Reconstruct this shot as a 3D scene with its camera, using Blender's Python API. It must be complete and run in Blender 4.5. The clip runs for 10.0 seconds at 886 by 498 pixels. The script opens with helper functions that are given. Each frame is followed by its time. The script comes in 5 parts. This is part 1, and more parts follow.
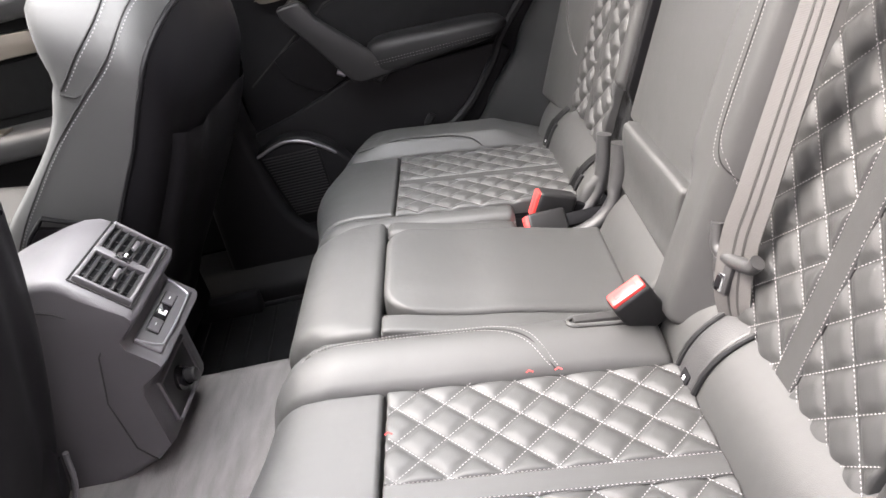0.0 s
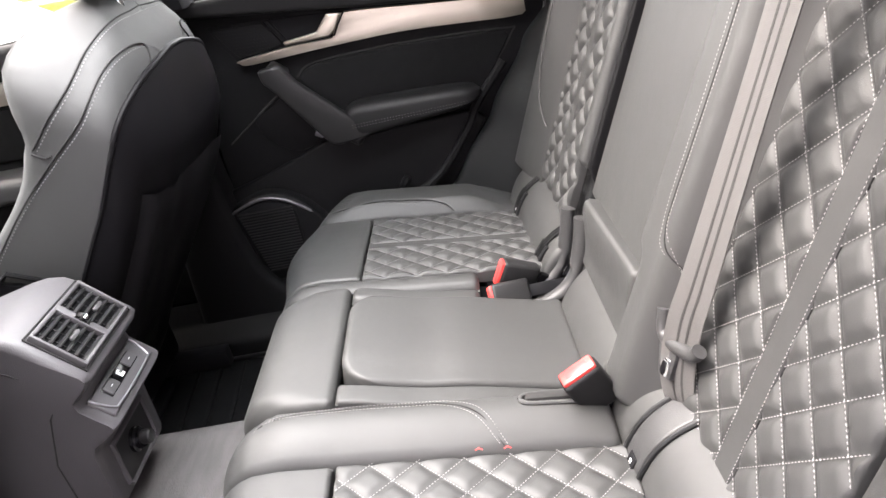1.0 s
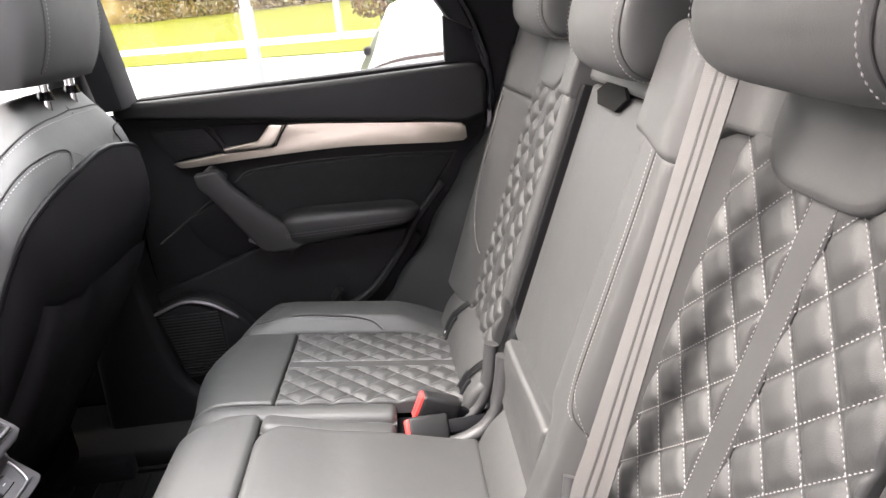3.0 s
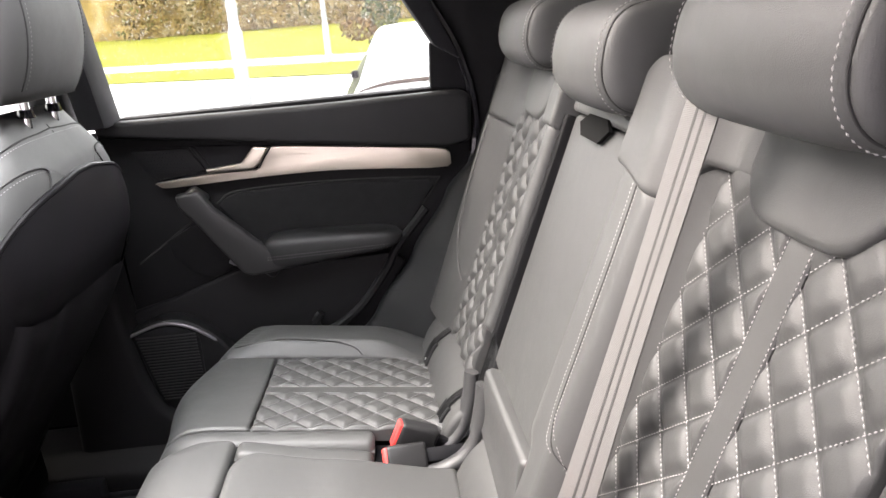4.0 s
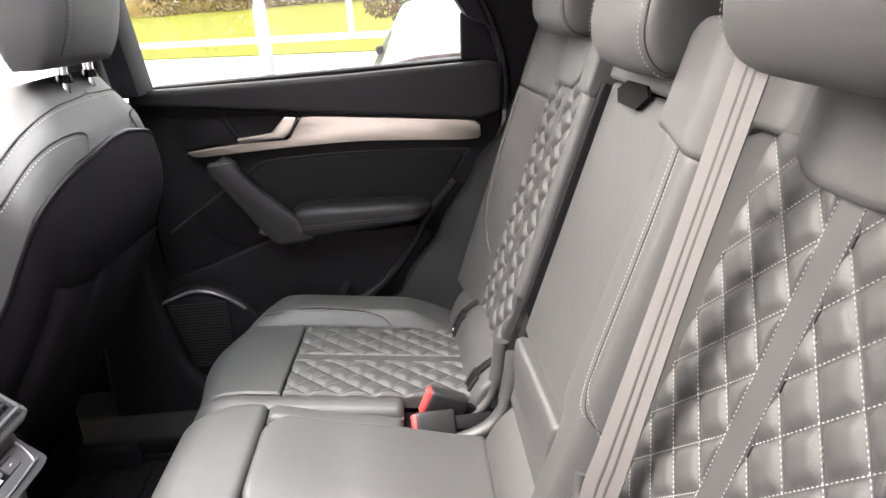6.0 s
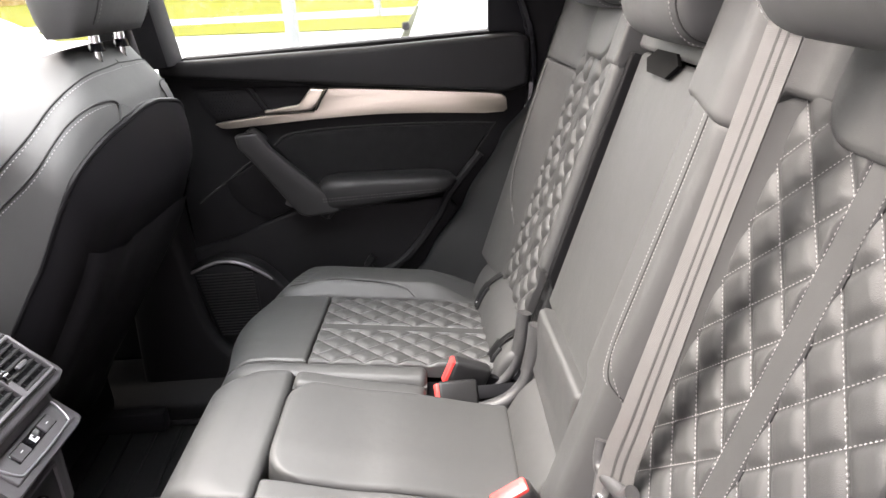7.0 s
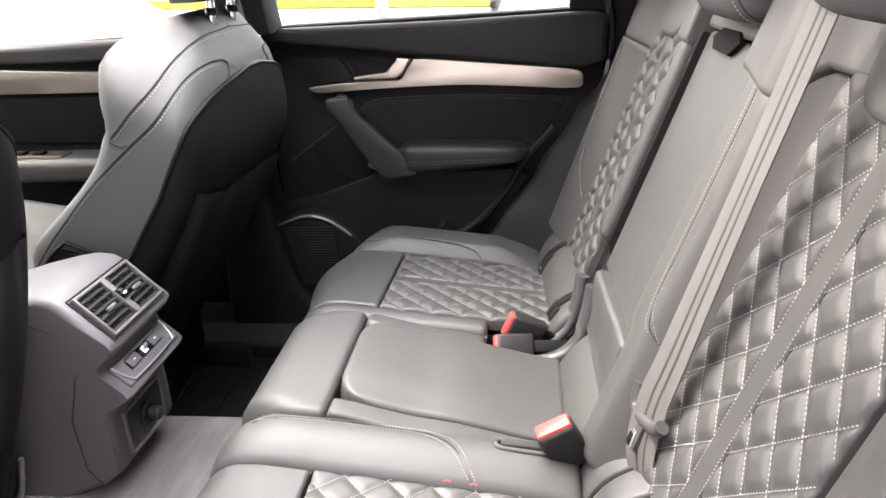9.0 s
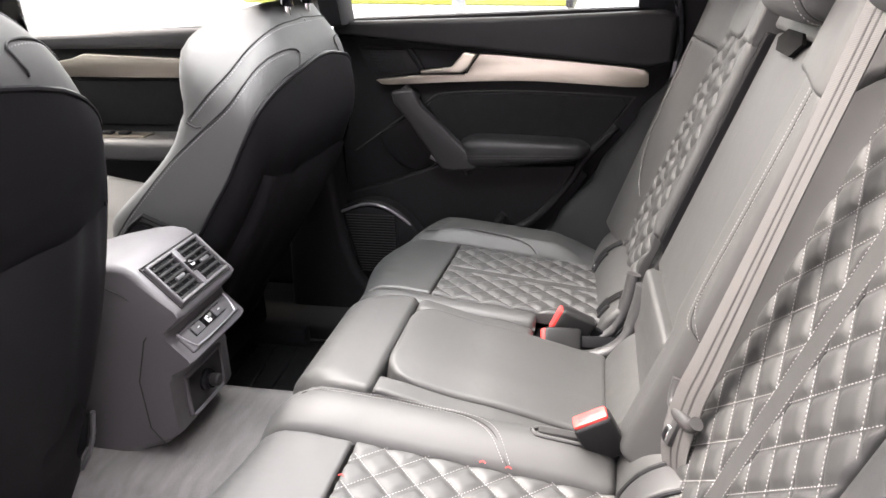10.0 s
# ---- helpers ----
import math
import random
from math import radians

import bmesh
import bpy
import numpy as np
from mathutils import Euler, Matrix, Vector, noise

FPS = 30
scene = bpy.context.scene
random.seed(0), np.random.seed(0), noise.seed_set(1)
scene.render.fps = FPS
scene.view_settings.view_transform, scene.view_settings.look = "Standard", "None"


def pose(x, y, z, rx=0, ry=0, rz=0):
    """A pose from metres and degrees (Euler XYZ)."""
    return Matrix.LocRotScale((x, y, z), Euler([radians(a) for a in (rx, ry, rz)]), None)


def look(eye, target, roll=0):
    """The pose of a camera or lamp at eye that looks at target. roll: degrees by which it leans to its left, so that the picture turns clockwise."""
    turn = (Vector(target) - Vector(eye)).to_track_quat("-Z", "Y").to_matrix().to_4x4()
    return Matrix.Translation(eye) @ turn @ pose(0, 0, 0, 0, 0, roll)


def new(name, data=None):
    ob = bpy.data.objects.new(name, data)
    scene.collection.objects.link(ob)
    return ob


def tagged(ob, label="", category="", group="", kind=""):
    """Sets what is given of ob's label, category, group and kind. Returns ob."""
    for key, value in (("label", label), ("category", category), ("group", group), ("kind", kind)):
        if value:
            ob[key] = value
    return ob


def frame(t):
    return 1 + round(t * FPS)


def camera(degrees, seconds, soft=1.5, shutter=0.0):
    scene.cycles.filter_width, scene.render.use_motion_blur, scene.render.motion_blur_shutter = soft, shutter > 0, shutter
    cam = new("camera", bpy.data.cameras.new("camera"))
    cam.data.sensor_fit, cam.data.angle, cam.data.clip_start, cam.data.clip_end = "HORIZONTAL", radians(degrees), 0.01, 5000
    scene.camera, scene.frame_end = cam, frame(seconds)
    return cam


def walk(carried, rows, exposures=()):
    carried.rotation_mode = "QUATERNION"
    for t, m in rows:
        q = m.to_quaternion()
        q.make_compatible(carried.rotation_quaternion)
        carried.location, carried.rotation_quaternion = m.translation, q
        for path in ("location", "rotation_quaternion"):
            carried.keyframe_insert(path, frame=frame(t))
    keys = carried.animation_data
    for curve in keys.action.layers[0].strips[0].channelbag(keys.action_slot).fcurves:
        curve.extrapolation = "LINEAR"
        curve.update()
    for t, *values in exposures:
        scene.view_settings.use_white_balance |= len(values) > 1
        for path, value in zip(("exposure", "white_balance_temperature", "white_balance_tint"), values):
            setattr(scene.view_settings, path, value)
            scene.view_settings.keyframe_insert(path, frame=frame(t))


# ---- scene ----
cam = camera(65.0, 10.0)
PATH = [
    (0, (-0.201, -0.807, 0.871), (-0.36, 0.916, -0.131), -14.7),
    (0.5, (-0.179, -0.808, 0.88), (-0.311, 0.948, -0.069), -13.4),
    (1, (-0.158, -0.805, 0.898), (-0.256, 0.982, 0.005), -11.8),
    (1.5, (-0.144, -0.803, 0.915), (-0.201, 1.01, 0.072), -10.1),
    (2, (-0.127, -0.792, 0.927), (-0.142, 1.047, 0.142), -8.5),
    (2.5, (-0.115, -0.78, 0.936), (-0.087, 1.08, 0.203), -7.1),
    (3, (-0.104, -0.764, 0.943), (-0.029, 1.114, 0.261), -5.9),
    (4.5, (-0.1, -0.759, 0.947), (0.031, 1.139, 0.33), -4.0),
    (5, (-0.107, -0.76, 0.942), (0.009, 1.135, 0.313), -4.0),
    (6.5, (-0.12, -0.768, 0.928), (-0.09, 1.105, 0.228), -4.2),
    (7, (-0.121, -0.773, 0.922), (-0.129, 1.091, 0.197), -4.2),
    (7.5, (-0.118, -0.781, 0.918), (-0.168, 1.075, 0.175), -4.2),
    (8, (-0.121, -0.805, 0.918), (-0.223, 1.044, 0.162), -4.0),
    (8.5, (-0.114, -0.834, 0.918), (-0.269, 1.009, 0.157), -3.5),
    (9, (-0.108, -0.867, 0.919), (-0.33, 0.969, 0.156), -3.0),
    (9.5, (-0.106, -0.889, 0.92), (-0.401, 0.936, 0.159), -2.3),
    (10, (-0.084, -0.894, 0.916), (-0.489, 0.911, 0.155), -2.1),
]
walk(cam, [(t, look(e, g, r)) for t, e, g, r in PATH], exposures=[(0, 5.12, 6950, 17), (1.5, 5.08, 6950, 17), (4.5, 5.24, 7000, 16), (6.5, 5.10, 7000, 16), (10, 5.14, 7050, 17)])

# ---- world, sun and large lights ----
world = bpy.data.worlds.new("overcast_sky")
scene.world = world
world.use_nodes = True
_n, _l = world.node_tree.nodes, world.node_tree.links
sky = _n.new("ShaderNodeTexSky")
sky.sky_type = "NISHITA"
sky.sun_disc = False
sky.sun_elevation, sky.sun_rotation = radians(52), radians(281)
sky.dust_density = 4.0
flat_sky = _n.new("ShaderNodeMixRGB")
flat_sky.inputs[0].default_value = 0.75
flat_sky.inputs[2].default_value = (9.0, 9.3, 9.8, 1)
_l.new(sky.outputs[0], flat_sky.inputs[1])
_l.new(flat_sky.outputs[0], _n["Background"].inputs[0])
_n["Background"].inputs[1].default_value = 0.13

sun = new("sun", bpy.data.lights.new("sun", "SUN"))
sun.data.energy, sun.data.angle, sun.data.color = 0.7, radians(60), (1.0, 0.97, 0.94)
sun.matrix_world = look((-3.7, 0.7, 4.8), (0, 0, 0))


# ---- materials ----
def material(name, colour, rough=0.5, metal=0.0, var=0.15, scale=30.0, bump=0.0, bump_scale=400.0, voronoi=False,
             spec=0.5, coat=0.0, soft=0.0):
    """A surface with cloudy colour change, fine relief and uneven gloss, in object space."""
    m = bpy.data.materials.new(name)
    m.use_nodes = True
    nt = m.node_tree
    p = nt.nodes["Principled BSDF"]
    tc = nt.nodes.new("ShaderNodeTexCoord")
    big = nt.nodes.new("ShaderNodeTexNoise")
    big.inputs["Scale"].default_value, big.inputs["Detail"].default_value = scale, 5
    nt.links.new(tc.outputs["Object"], big.inputs["Vector"])
    ramp = nt.nodes.new("ShaderNodeMixRGB")
    ramp.inputs[1].default_value = (*[c * (1 - var) for c in colour], 1)
    ramp.inputs[2].default_value = (*[min(1, c * (1 + var)) for c in colour], 1)
    nt.links.new(big.outputs["Fac"], ramp.inputs[0])
    nt.links.new(ramp.outputs[0], p.inputs["Base Color"])
    mr = nt.nodes.new("ShaderNodeMapRange")
    mr.inputs["To Min"].default_value, mr.inputs["To Max"].default_value = max(0.02, rough - 0.07), min(1, rough + 0.07)
    nt.links.new(big.outputs["Fac"], mr.inputs["Value"])
    nt.links.new(mr.outputs[0], p.inputs["Roughness"])
    p.inputs["Metallic"].default_value = metal
    p.inputs["Specular IOR Level"].default_value = spec
    p.inputs["Coat Weight"].default_value = coat
    if bump:
        fine = nt.nodes.new("ShaderNodeTexVoronoi" if voronoi else "ShaderNodeTexNoise")
        fine.inputs["Scale"].default_value = bump_scale
        nt.links.new(tc.outputs["Object"], fine.inputs["Vector"])
        b = nt.nodes.new("ShaderNodeBump")
        b.inputs["Strength"].default_value, b.inputs["Distance"].default_value = bump, 0.001
        nt.links.new(fine.outputs[0], b.inputs["Height"])
        nt.links.new(b.outputs[0], p.inputs["Normal"])
        if soft:
            wide = nt.nodes.new("ShaderNodeTexNoise")
            wide.inputs["Scale"].default_value, wide.inputs["Detail"].default_value = 16, 3
            nt.links.new(tc.outputs["Object"], wide.inputs["Vector"])
            c = nt.nodes.new("ShaderNodeBump")
            c.inputs["Strength"].default_value, c.inputs["Distance"].default_value = soft, 0.006
            nt.links.new(wide.outputs[0], c.inputs["Height"])
            nt.links.new(c.outputs[0], b.inputs["Normal"])
    return m


LEATHER = material("black_leather", (0.027, 0.0275, 0.027), 0.60, spec=0.58, var=0.10, scale=9, bump=0.12, bump_scale=1100, voronoi=True, soft=0.25)
LEATHER_SIDE = material("black_leather_trim", (0.028, 0.028, 0.0285), 0.5, var=0.12, scale=12, bump=0.25, bump_scale=900, voronoi=True)
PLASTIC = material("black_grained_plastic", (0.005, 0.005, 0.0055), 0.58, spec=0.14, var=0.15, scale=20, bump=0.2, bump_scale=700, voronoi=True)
CONSOLE = material("anthracite_plastic", (0.062, 0.059, 0.063), 0.5, var=0.1, scale=18, bump=0.2, bump_scale=700, voronoi=True)
DARK = material("matt_black_plastic", (0.005, 0.005, 0.006), 0.65, var=0.2, spec=0.15, scale=30)
GLOSS = material("gloss_black_plastic", (0.006, 0.006, 0.007), 0.12, var=0.1, scale=30)
SHELL = material("seat_back_shell", (0.0048, 0.0046, 0.0052), 0.38, spec=0.06, var=0.12, scale=6, bump=0.1, bump_scale=500)
ALCANTARA = material("dark_suede_inlay", (0.009, 0.009, 0.0095), 0.9, spec=0.1, var=0.35, scale=45, bump=0.4, bump_scale=1500)
SILVER = material("brushed_aluminium", (0.46, 0.42, 0.355), 0.34, metal=1.0, var=0.06, scale=120, bump=0.05, bump_scale=900)
CHROME = material("chrome", (0.85, 0.85, 0.86), 0.12, metal=1.0, var=0.03)
RED = material("red_plastic", (0.62, 0.045, 0.04), 0.4, var=0.08, scale=60)
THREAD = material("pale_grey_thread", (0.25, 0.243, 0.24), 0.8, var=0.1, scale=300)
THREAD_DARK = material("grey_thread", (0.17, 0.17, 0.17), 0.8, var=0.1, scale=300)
# the pale thread darkened to black, as shaded in the far quilt's creases
THREAD_SHADED = material("shaded_thread", (0.014, 0.014, 0.014), 0.8, var=0.1, scale=300)
SEAM = material("seam_groove", (0.012, 0.012, 0.012), 0.9, var=0.1)
WEBBING = material("woven_belt", (0.078, 0.075, 0.073), 0.42, var=0.1, scale=80, bump=0.3, bump_scale=1200)
WEB_RIB = material("belt_rib", (0.030, 0.029, 0.028), 0.5, spec=0.35, var=0.1, scale=80, bump=0.3, bump_scale=1200)
CARPET = material("grey_carpet", (0.080, 0.075, 0.074), 0.95, var=0.5, scale=60, bump=1.0, bump_scale=900)
MAT = material("black_carpet_mat", (0.012, 0.012, 0.012), 0.95, var=0.4, scale=80, bump=1.0, bump_scale=900)
WHITE = material("white_print", (0.8, 0.8, 0.8), 0.5, var=0.02)
GREY_PAINT = material("seat_rail_steel", (0.25, 0.25, 0.26), 0.35, metal=0.8, var=0.1)
STRAP = material("black_fabric_strap", (0.004, 0.004, 0.004), 0.95, spec=0.1, var=0.1)
# darker leather: shade of the far seat's hollow, and the side bolster's tone
SIDE_DARK = material("black_leather_side_shade", (0.0095, 0.010, 0.0105), 0.5, spec=0.25, var=0.12, scale=12, bump=0.2, bump_scale=1000, voronoi=True)
FRONT_LEATHER = material("front_seat_leather", (0.027, 0.0275, 0.027), 0.60, spec=0.58, var=0.12, scale=9, bump=0.12, bump_scale=1100, voronoi=True, soft=0.25)
POCKET = material("black_pocket_cloth", (0.0055, 0.0053, 0.0062), 0.55, spec=0.14, var=0.2, scale=14, bump=0.3, bump_scale=1100)
HEADLINER = material("headliner_cloth", (0.03, 0.03, 0.031), 0.9, var=0.1, bump=0.3, bump_scale=900)


def weave(m, scale):
    """Cross ribs of woven webbing, added to a material's relief and tone."""
    nt = m.node_tree
    tc = nt.nodes.new("ShaderNodeTexCoord")
    w = nt.nodes.new("ShaderNodeTexWave")
    w.bands_direction = "Z"
    w.inputs["Scale"].default_value = scale
    nt.links.new(tc.outputs["Object"], w.inputs["Vector"])
    b = nt.nodes.new("ShaderNodeBump")
    b.inputs["Strength"].default_value, b.inputs["Distance"].default_value = 0.4, 0.0005
    nt.links.new(w.outputs[1], b.inputs["Height"])
    nt.links.new(b.outputs[0], nt.nodes["Principled BSDF"].inputs["Normal"])


def brushed(m, stretch):
    """Draws a material's cloudiness out into streaks."""
    nt = m.node_tree
    mp = nt.nodes.new("ShaderNodeMapping")
    mp.inputs["Scale"].default_value = stretch
    for n in list(nt.nodes):
        if n.bl_idname == "ShaderNodeTexNoise":
            src = n.inputs["Vector"].links[0].from_socket
            nt.links.new(src, mp.inputs["Vector"])
            nt.links.new(mp.outputs[0], n.inputs["Vector"])


brushed(CARPET, (1.0, 0.22, 1.0))
brushed(SILVER, (0.08, 1.0, 1.0))
weave(WEBBING, 240)
weave(WEB_RIB, 240)

GLASS = bpy.data.materials.new("window_glass")
GLASS.use_nodes = True
_g = GLASS.node_tree.nodes
_tr, _gl, _mx, _fr = (_g.new("ShaderNodeBsdfTransparent"), _g.new("ShaderNodeBsdfGlossy"), _g.new("ShaderNodeMixShader"), _g.new("ShaderNodeFresnel"))
_tr.inputs[0].default_value = (0.93, 0.95, 0.94, 1)
_gl.inputs["Roughness"].default_value = 0.02
_k = GLASS.node_tree.links
_k.new(_fr.outputs[0], _mx.inputs[0])
_k.new(_tr.outputs[0], _mx.inputs[1])
_k.new(_gl.outputs[0], _mx.inputs[2])
_k.new(_mx.outputs[0], _g["Material Output"].inputs[0])


WATER = bpy.data.materials.new("rain_water")
WATER.use_nodes = True
WATER.node_tree.nodes["Principled BSDF"].inputs["Transmission Weight"].default_value = 1.0
WATER.node_tree.nodes["Principled BSDF"].inputs["IOR"].default_value = 1.2
WATER.node_tree.nodes["Principled BSDF"].inputs["Roughness"].default_value = 0.05

TINTED = GLASS.copy()
TINTED.name = "tinted_window_glass"
for n in TINTED.node_tree.nodes:
    if n.bl_idname == "ShaderNodeBsdfTransparent":
        n.inputs[0].default_value = (0.50, 0.51, 0.50, 1)


# ---- building helpers ----
def thing(name, label, category, base=(0, 0, 0), group="", kind=""):
    ob = new(name)
    ob.empty_display_size = 0.05
    ob.location = base
    return tagged(ob, label, category, group, kind)


def base_of(ob):
    v = Vector((0, 0, 0))
    while ob:
        v += Vector(ob.location)
        ob = ob.parent
    return v


def finish(bm, mat, smooth=True, angle=40, name="mesh"):
    bmesh.ops.remove_doubles(bm, verts=bm.verts, dist=1e-6)
    bmesh.ops.recalc_face_normals(bm, faces=bm.faces)
    me = bpy.data.meshes.new(name)
    bm.to_mesh(me)
    bm.free()
    me.materials.append(mat)
    if smooth:
        me.shade_smooth()
        me.set_sharp_from_angle(angle=radians(angle))
    return me


def part(name, bm, mat, parent, label="", smooth=True, angle=40):
    """Links a bmesh, drawn in place, as one mesh under a thing or under a part."""
    off = base_of(parent)
    bmesh.ops.translate(bm, vec=-off, verts=bm.verts)
    ob = new(name, finish(bm, mat, smooth, angle, name))
    ob.parent = parent
    if label:
        ob["label"] = label
    return ob


def solo(name, bm, mat, label, category, kind="", smooth=True, angle=40, group=""):
    ob = new(name, finish(bm, mat, smooth, angle, name))
    return tagged(ob, label, category, group, kind)


def samples(a, b, step, r):
    """Positions from a to b, closer together within r of both ends."""
    length = abs(b - a)
    r = min(r, length * 0.49)
    ends = [0, 0.04, 0.13, 0.29, 0.5, 0.75, 1.0] if r > 0.002 else [0, 1.0]
    out = [r * e for e in ends]
    n = max(1, int(round((length - 2 * r) / step)))
    out += [r + (length - 2 * r) * i / n for i in range(1, n)]
    out += [length - r * e for e in reversed(ends)]
    s = 1 if b > a else -1
    return [a + s * o for o in out]


DOWNWARD = set()


def pad(S, u, v, r=0.006, depth=0.02, step=0.02, h=None, flip=False, lo=None, hi=None, corner=(0, 0)):
    """A closed soft panel over the surface S(u, v): rounded edges of radius r, raised by h(u, v), sunk by depth."""
    us, vs = samples(*u, step, r), samples(*v, step, r)
    if lo is None:
        lo = lambda vv: u[0]
    if hi is None:
        hi = lambda vv: u[1]
    front, back = [], []
    e = 1e-4
    for vv in vs:
        a, b = lo(vv), hi(vv)
        dv = min(abs(vv - vs[0]), abs(vs[-1] - vv))
        for k in (0, 1):
            c = corner[k]
            if c and dv < c:
                cut = c * (1 - math.sqrt(max(0, 1 - (1 - dv / c) ** 2))) * (1 if b > a else -1)
                a, b = (a + cut, b) if k == 0 else (a, b - cut)
        rowf, rowb = [], []
        for uu in us:
            f = (uu - u[0]) / (u[1] - u[0])
            x = a + (b - a) * f
            p = S(x, vv)
            n = (S(x + e, vv) - S(x - e, vv)).cross(S(x, vv + e) - S(x, vv - e)).normalized()
            if flip or S in DOWNWARD:
                n = -n
            du = min(abs(x - a), abs(b - x))
            dv = min(abs(vv - vs[0]), abs(vs[-1] - vv))
            ex, ey = max(0, 1 - du / r), max(0, 1 - dv / r)
            k = min(1.0, math.hypot(ex, ey))
            drop = r * (1 - math.sqrt(max(0, 1 - k * k)))
            rowf.append(p + n * ((h(x, vv) if h else 0) - drop))
            rowb.append(p - n * depth)
        front.append(rowf)
        back.append(rowb)
    bm = bmesh.new()
    F = [[bm.verts.new(p) for p in row] for row in front]
    B = [[bm.verts.new(p) for p in row] for row in back]
    nv, nu = len(F), len(F[0])
    for j in range(nv - 1):
        for i in range(nu - 1):
            bm.faces.new((F[j][i], F[j][i + 1], F[j + 1][i + 1], F[j + 1][i]))
            bm.faces.new((B[j][i], B[j + 1][i], B[j + 1][i + 1], B[j][i + 1]))
    ring = [(0, i) for i in range(nu)] + [(j, nu - 1) for j in range(1, nv)] + [(nv - 1, i) for i in range(nu - 2, -1, -1)] + [(j, 0) for j in range(nv - 2, 0, -1)]
    for a, b in zip(ring, ring[1:] + ring[:1]):
        bm.faces.new((F[a[0]][a[1]], B[a[0]][a[1]], B[b[0]][b[1]], F[b[0]][b[1]]))
    return bm


def rbox(size, at, bevel=0.004, rot=(0, 0, 0), seg=2, bm=None):
    """A box with rounded edges; added to bm if one is given."""
    t = bmesh.new()
    bmesh.ops.create_cube(t, size=1)
    bmesh.ops.scale(t, vec=size, verts=t.verts)
    if bevel:
        bmesh.ops.bevel(t, geom=list(t.edges), offset=min(bevel, min(size) * 0.45), segments=seg, profile=0.5, affect="EDGES")
    bmesh.ops.transform(t, matrix=pose(*at, *rot), verts=t.verts)
    if bm is None:
        return t
    merge(bm, t)
    return bm


def merge(bm, t):
    me = bpy.data.meshes.new("tmp")
    t.to_mesh(me)
    t.free()
    bm.from_mesh(me)
    bpy.data.meshes.remove(me)
    return bm


def prism(poly, axis, a, b, bevel=0.003, seg=2):
    """A polygon in the plane across `axis` pulled from a to b, with rounded edges. poly: pairs in the order of the other two axes."""
    bm = bmesh.new()
    def at(p, c):
        return {"x": (c, p[0], p[1]), "y": (p[0], c, p[1]), "z": (p[0], p[1], c)}[axis]
    A = [bm.verts.new(at(p, a)) for p in poly]
    B = [bm.verts.new(at(p, b)) for p in poly]
    fa = bm.faces.new(A)
    fb = bm.faces.new(B[::-1])
    n = len(poly)
    for i in range(n):
        bm.faces.new((A[i], B[i], B[(i + 1) % n], A[(i + 1) % n]))
    bmesh.ops.recalc_face_normals(bm, faces=bm.faces)
    if bevel:
        es = [e for e in bm.edges if e.calc_face_angle(0) > radians(20)]
        bmesh.ops.bevel(bm, geom=es, offset=bevel, segments=seg, profile=0.5, affect="EDGES", clamp_overlap=True)
    return bm


def loft(rings, cap=True):
    """A skin over closed rings of equal length."""
    bm = bmesh.new()
    R = [[bm.verts.new(p) for p in ring] for ring in rings]
    n = len(R[0])
    for a, b in zip(R, R[1:]):
        for i in range(n):
            bm.faces.new((a[i], a[(i + 1) % n], b[(i + 1) % n], b[i]))
    if cap:
        bm.faces.new(R[0][::-1])
        bm.faces.new(R[-1])
    return bm


def tube(points, radius, n=10, flat=1.0):
    """A round bar along points; radius may be a list."""
    pts = [Vector(p) for p in points]
    rad = radius if isinstance(radius, (list, tuple)) else [radius] * len(pts)
    rings = []
    up = Vector((0.3, 0.2, 1)).normalized()
    for i, p in enumerate(pts):
        d = (pts[min(i + 1, len(pts) - 1)] - pts[max(i - 1, 0)]).normalized()
        a = d.cross(up).normalized()
        b = a.cross(d).normalized()
        rings.append([p + a * (math.cos(2 * math.pi * k / n) * rad[i]) + b * (math.sin(2 * math.pi * k / n) * rad[i] * flat) for k in range(n)])
    return loft(rings)


def curve_points(pts, n=12):
    """A smooth line through pts."""
    pts = [Vector(p) for p in pts]
    P = [pts[0] * 2 - pts[1]] + pts + [pts[-1] * 2 - pts[-2]]
    out = []
    for i in range(1, len(P) - 2):
        for k in range(n):
            t = k / n
            a, b, c, d = P[i - 1], P[i], P[i + 1], P[i + 2]
            out.append(0.5 * ((2 * b) + (c - a) * t + (2 * a - 5 * b + 4 * c - d) * t * t + (3 * b - a - 3 * c + d) * t ** 3))
    out.append(pts[-1])
    return out


def stitches(bm, line, normal, pitch=0.0042, length=0.0033, width=0.0012, lift=0.0012):
    """Short threads laid along a line on a surface."""
    line = [Vector(p) for p in line]
    dist = [0.0]
    for a, b in zip(line, line[1:]):
        dist.append(dist[-1] + (b - a).length)
    def at(s):
        for i in range(len(line) - 1):
            if s <= dist[i + 1]:
                f = (s - dist[i]) / max(1e-9, dist[i + 1] - dist[i])
                return line[i].lerp(line[i + 1], f)
        return line[-1]
    s = pitch * 0.3
    while s + length < dist[-1]:
        a, b = at(s), at(s + length)
        nn = normal(a) if callable(normal) else normal
        d = (b - a).normalized()
        w = d.cross(nn).normalized() * (width / 2)
        up = nn * lift
        m = (a + b) / 2 + nn * (lift + width * 0.5)
        va = bm.verts.new(a + up * 0.85)
        vb = bm.verts.new(b + up * 0.85)
        v1, v2, v3 = bm.verts.new(m + w - nn * width * 0.5), bm.verts.new(m), bm.verts.new(m - w - nn * width * 0.5)
        for f in ((va, v1, v2), (va, v2, v3), (v1, vb, v2), (v2, vb, v3)):
            bm.faces.new(f)
        s += pitch
    return bm

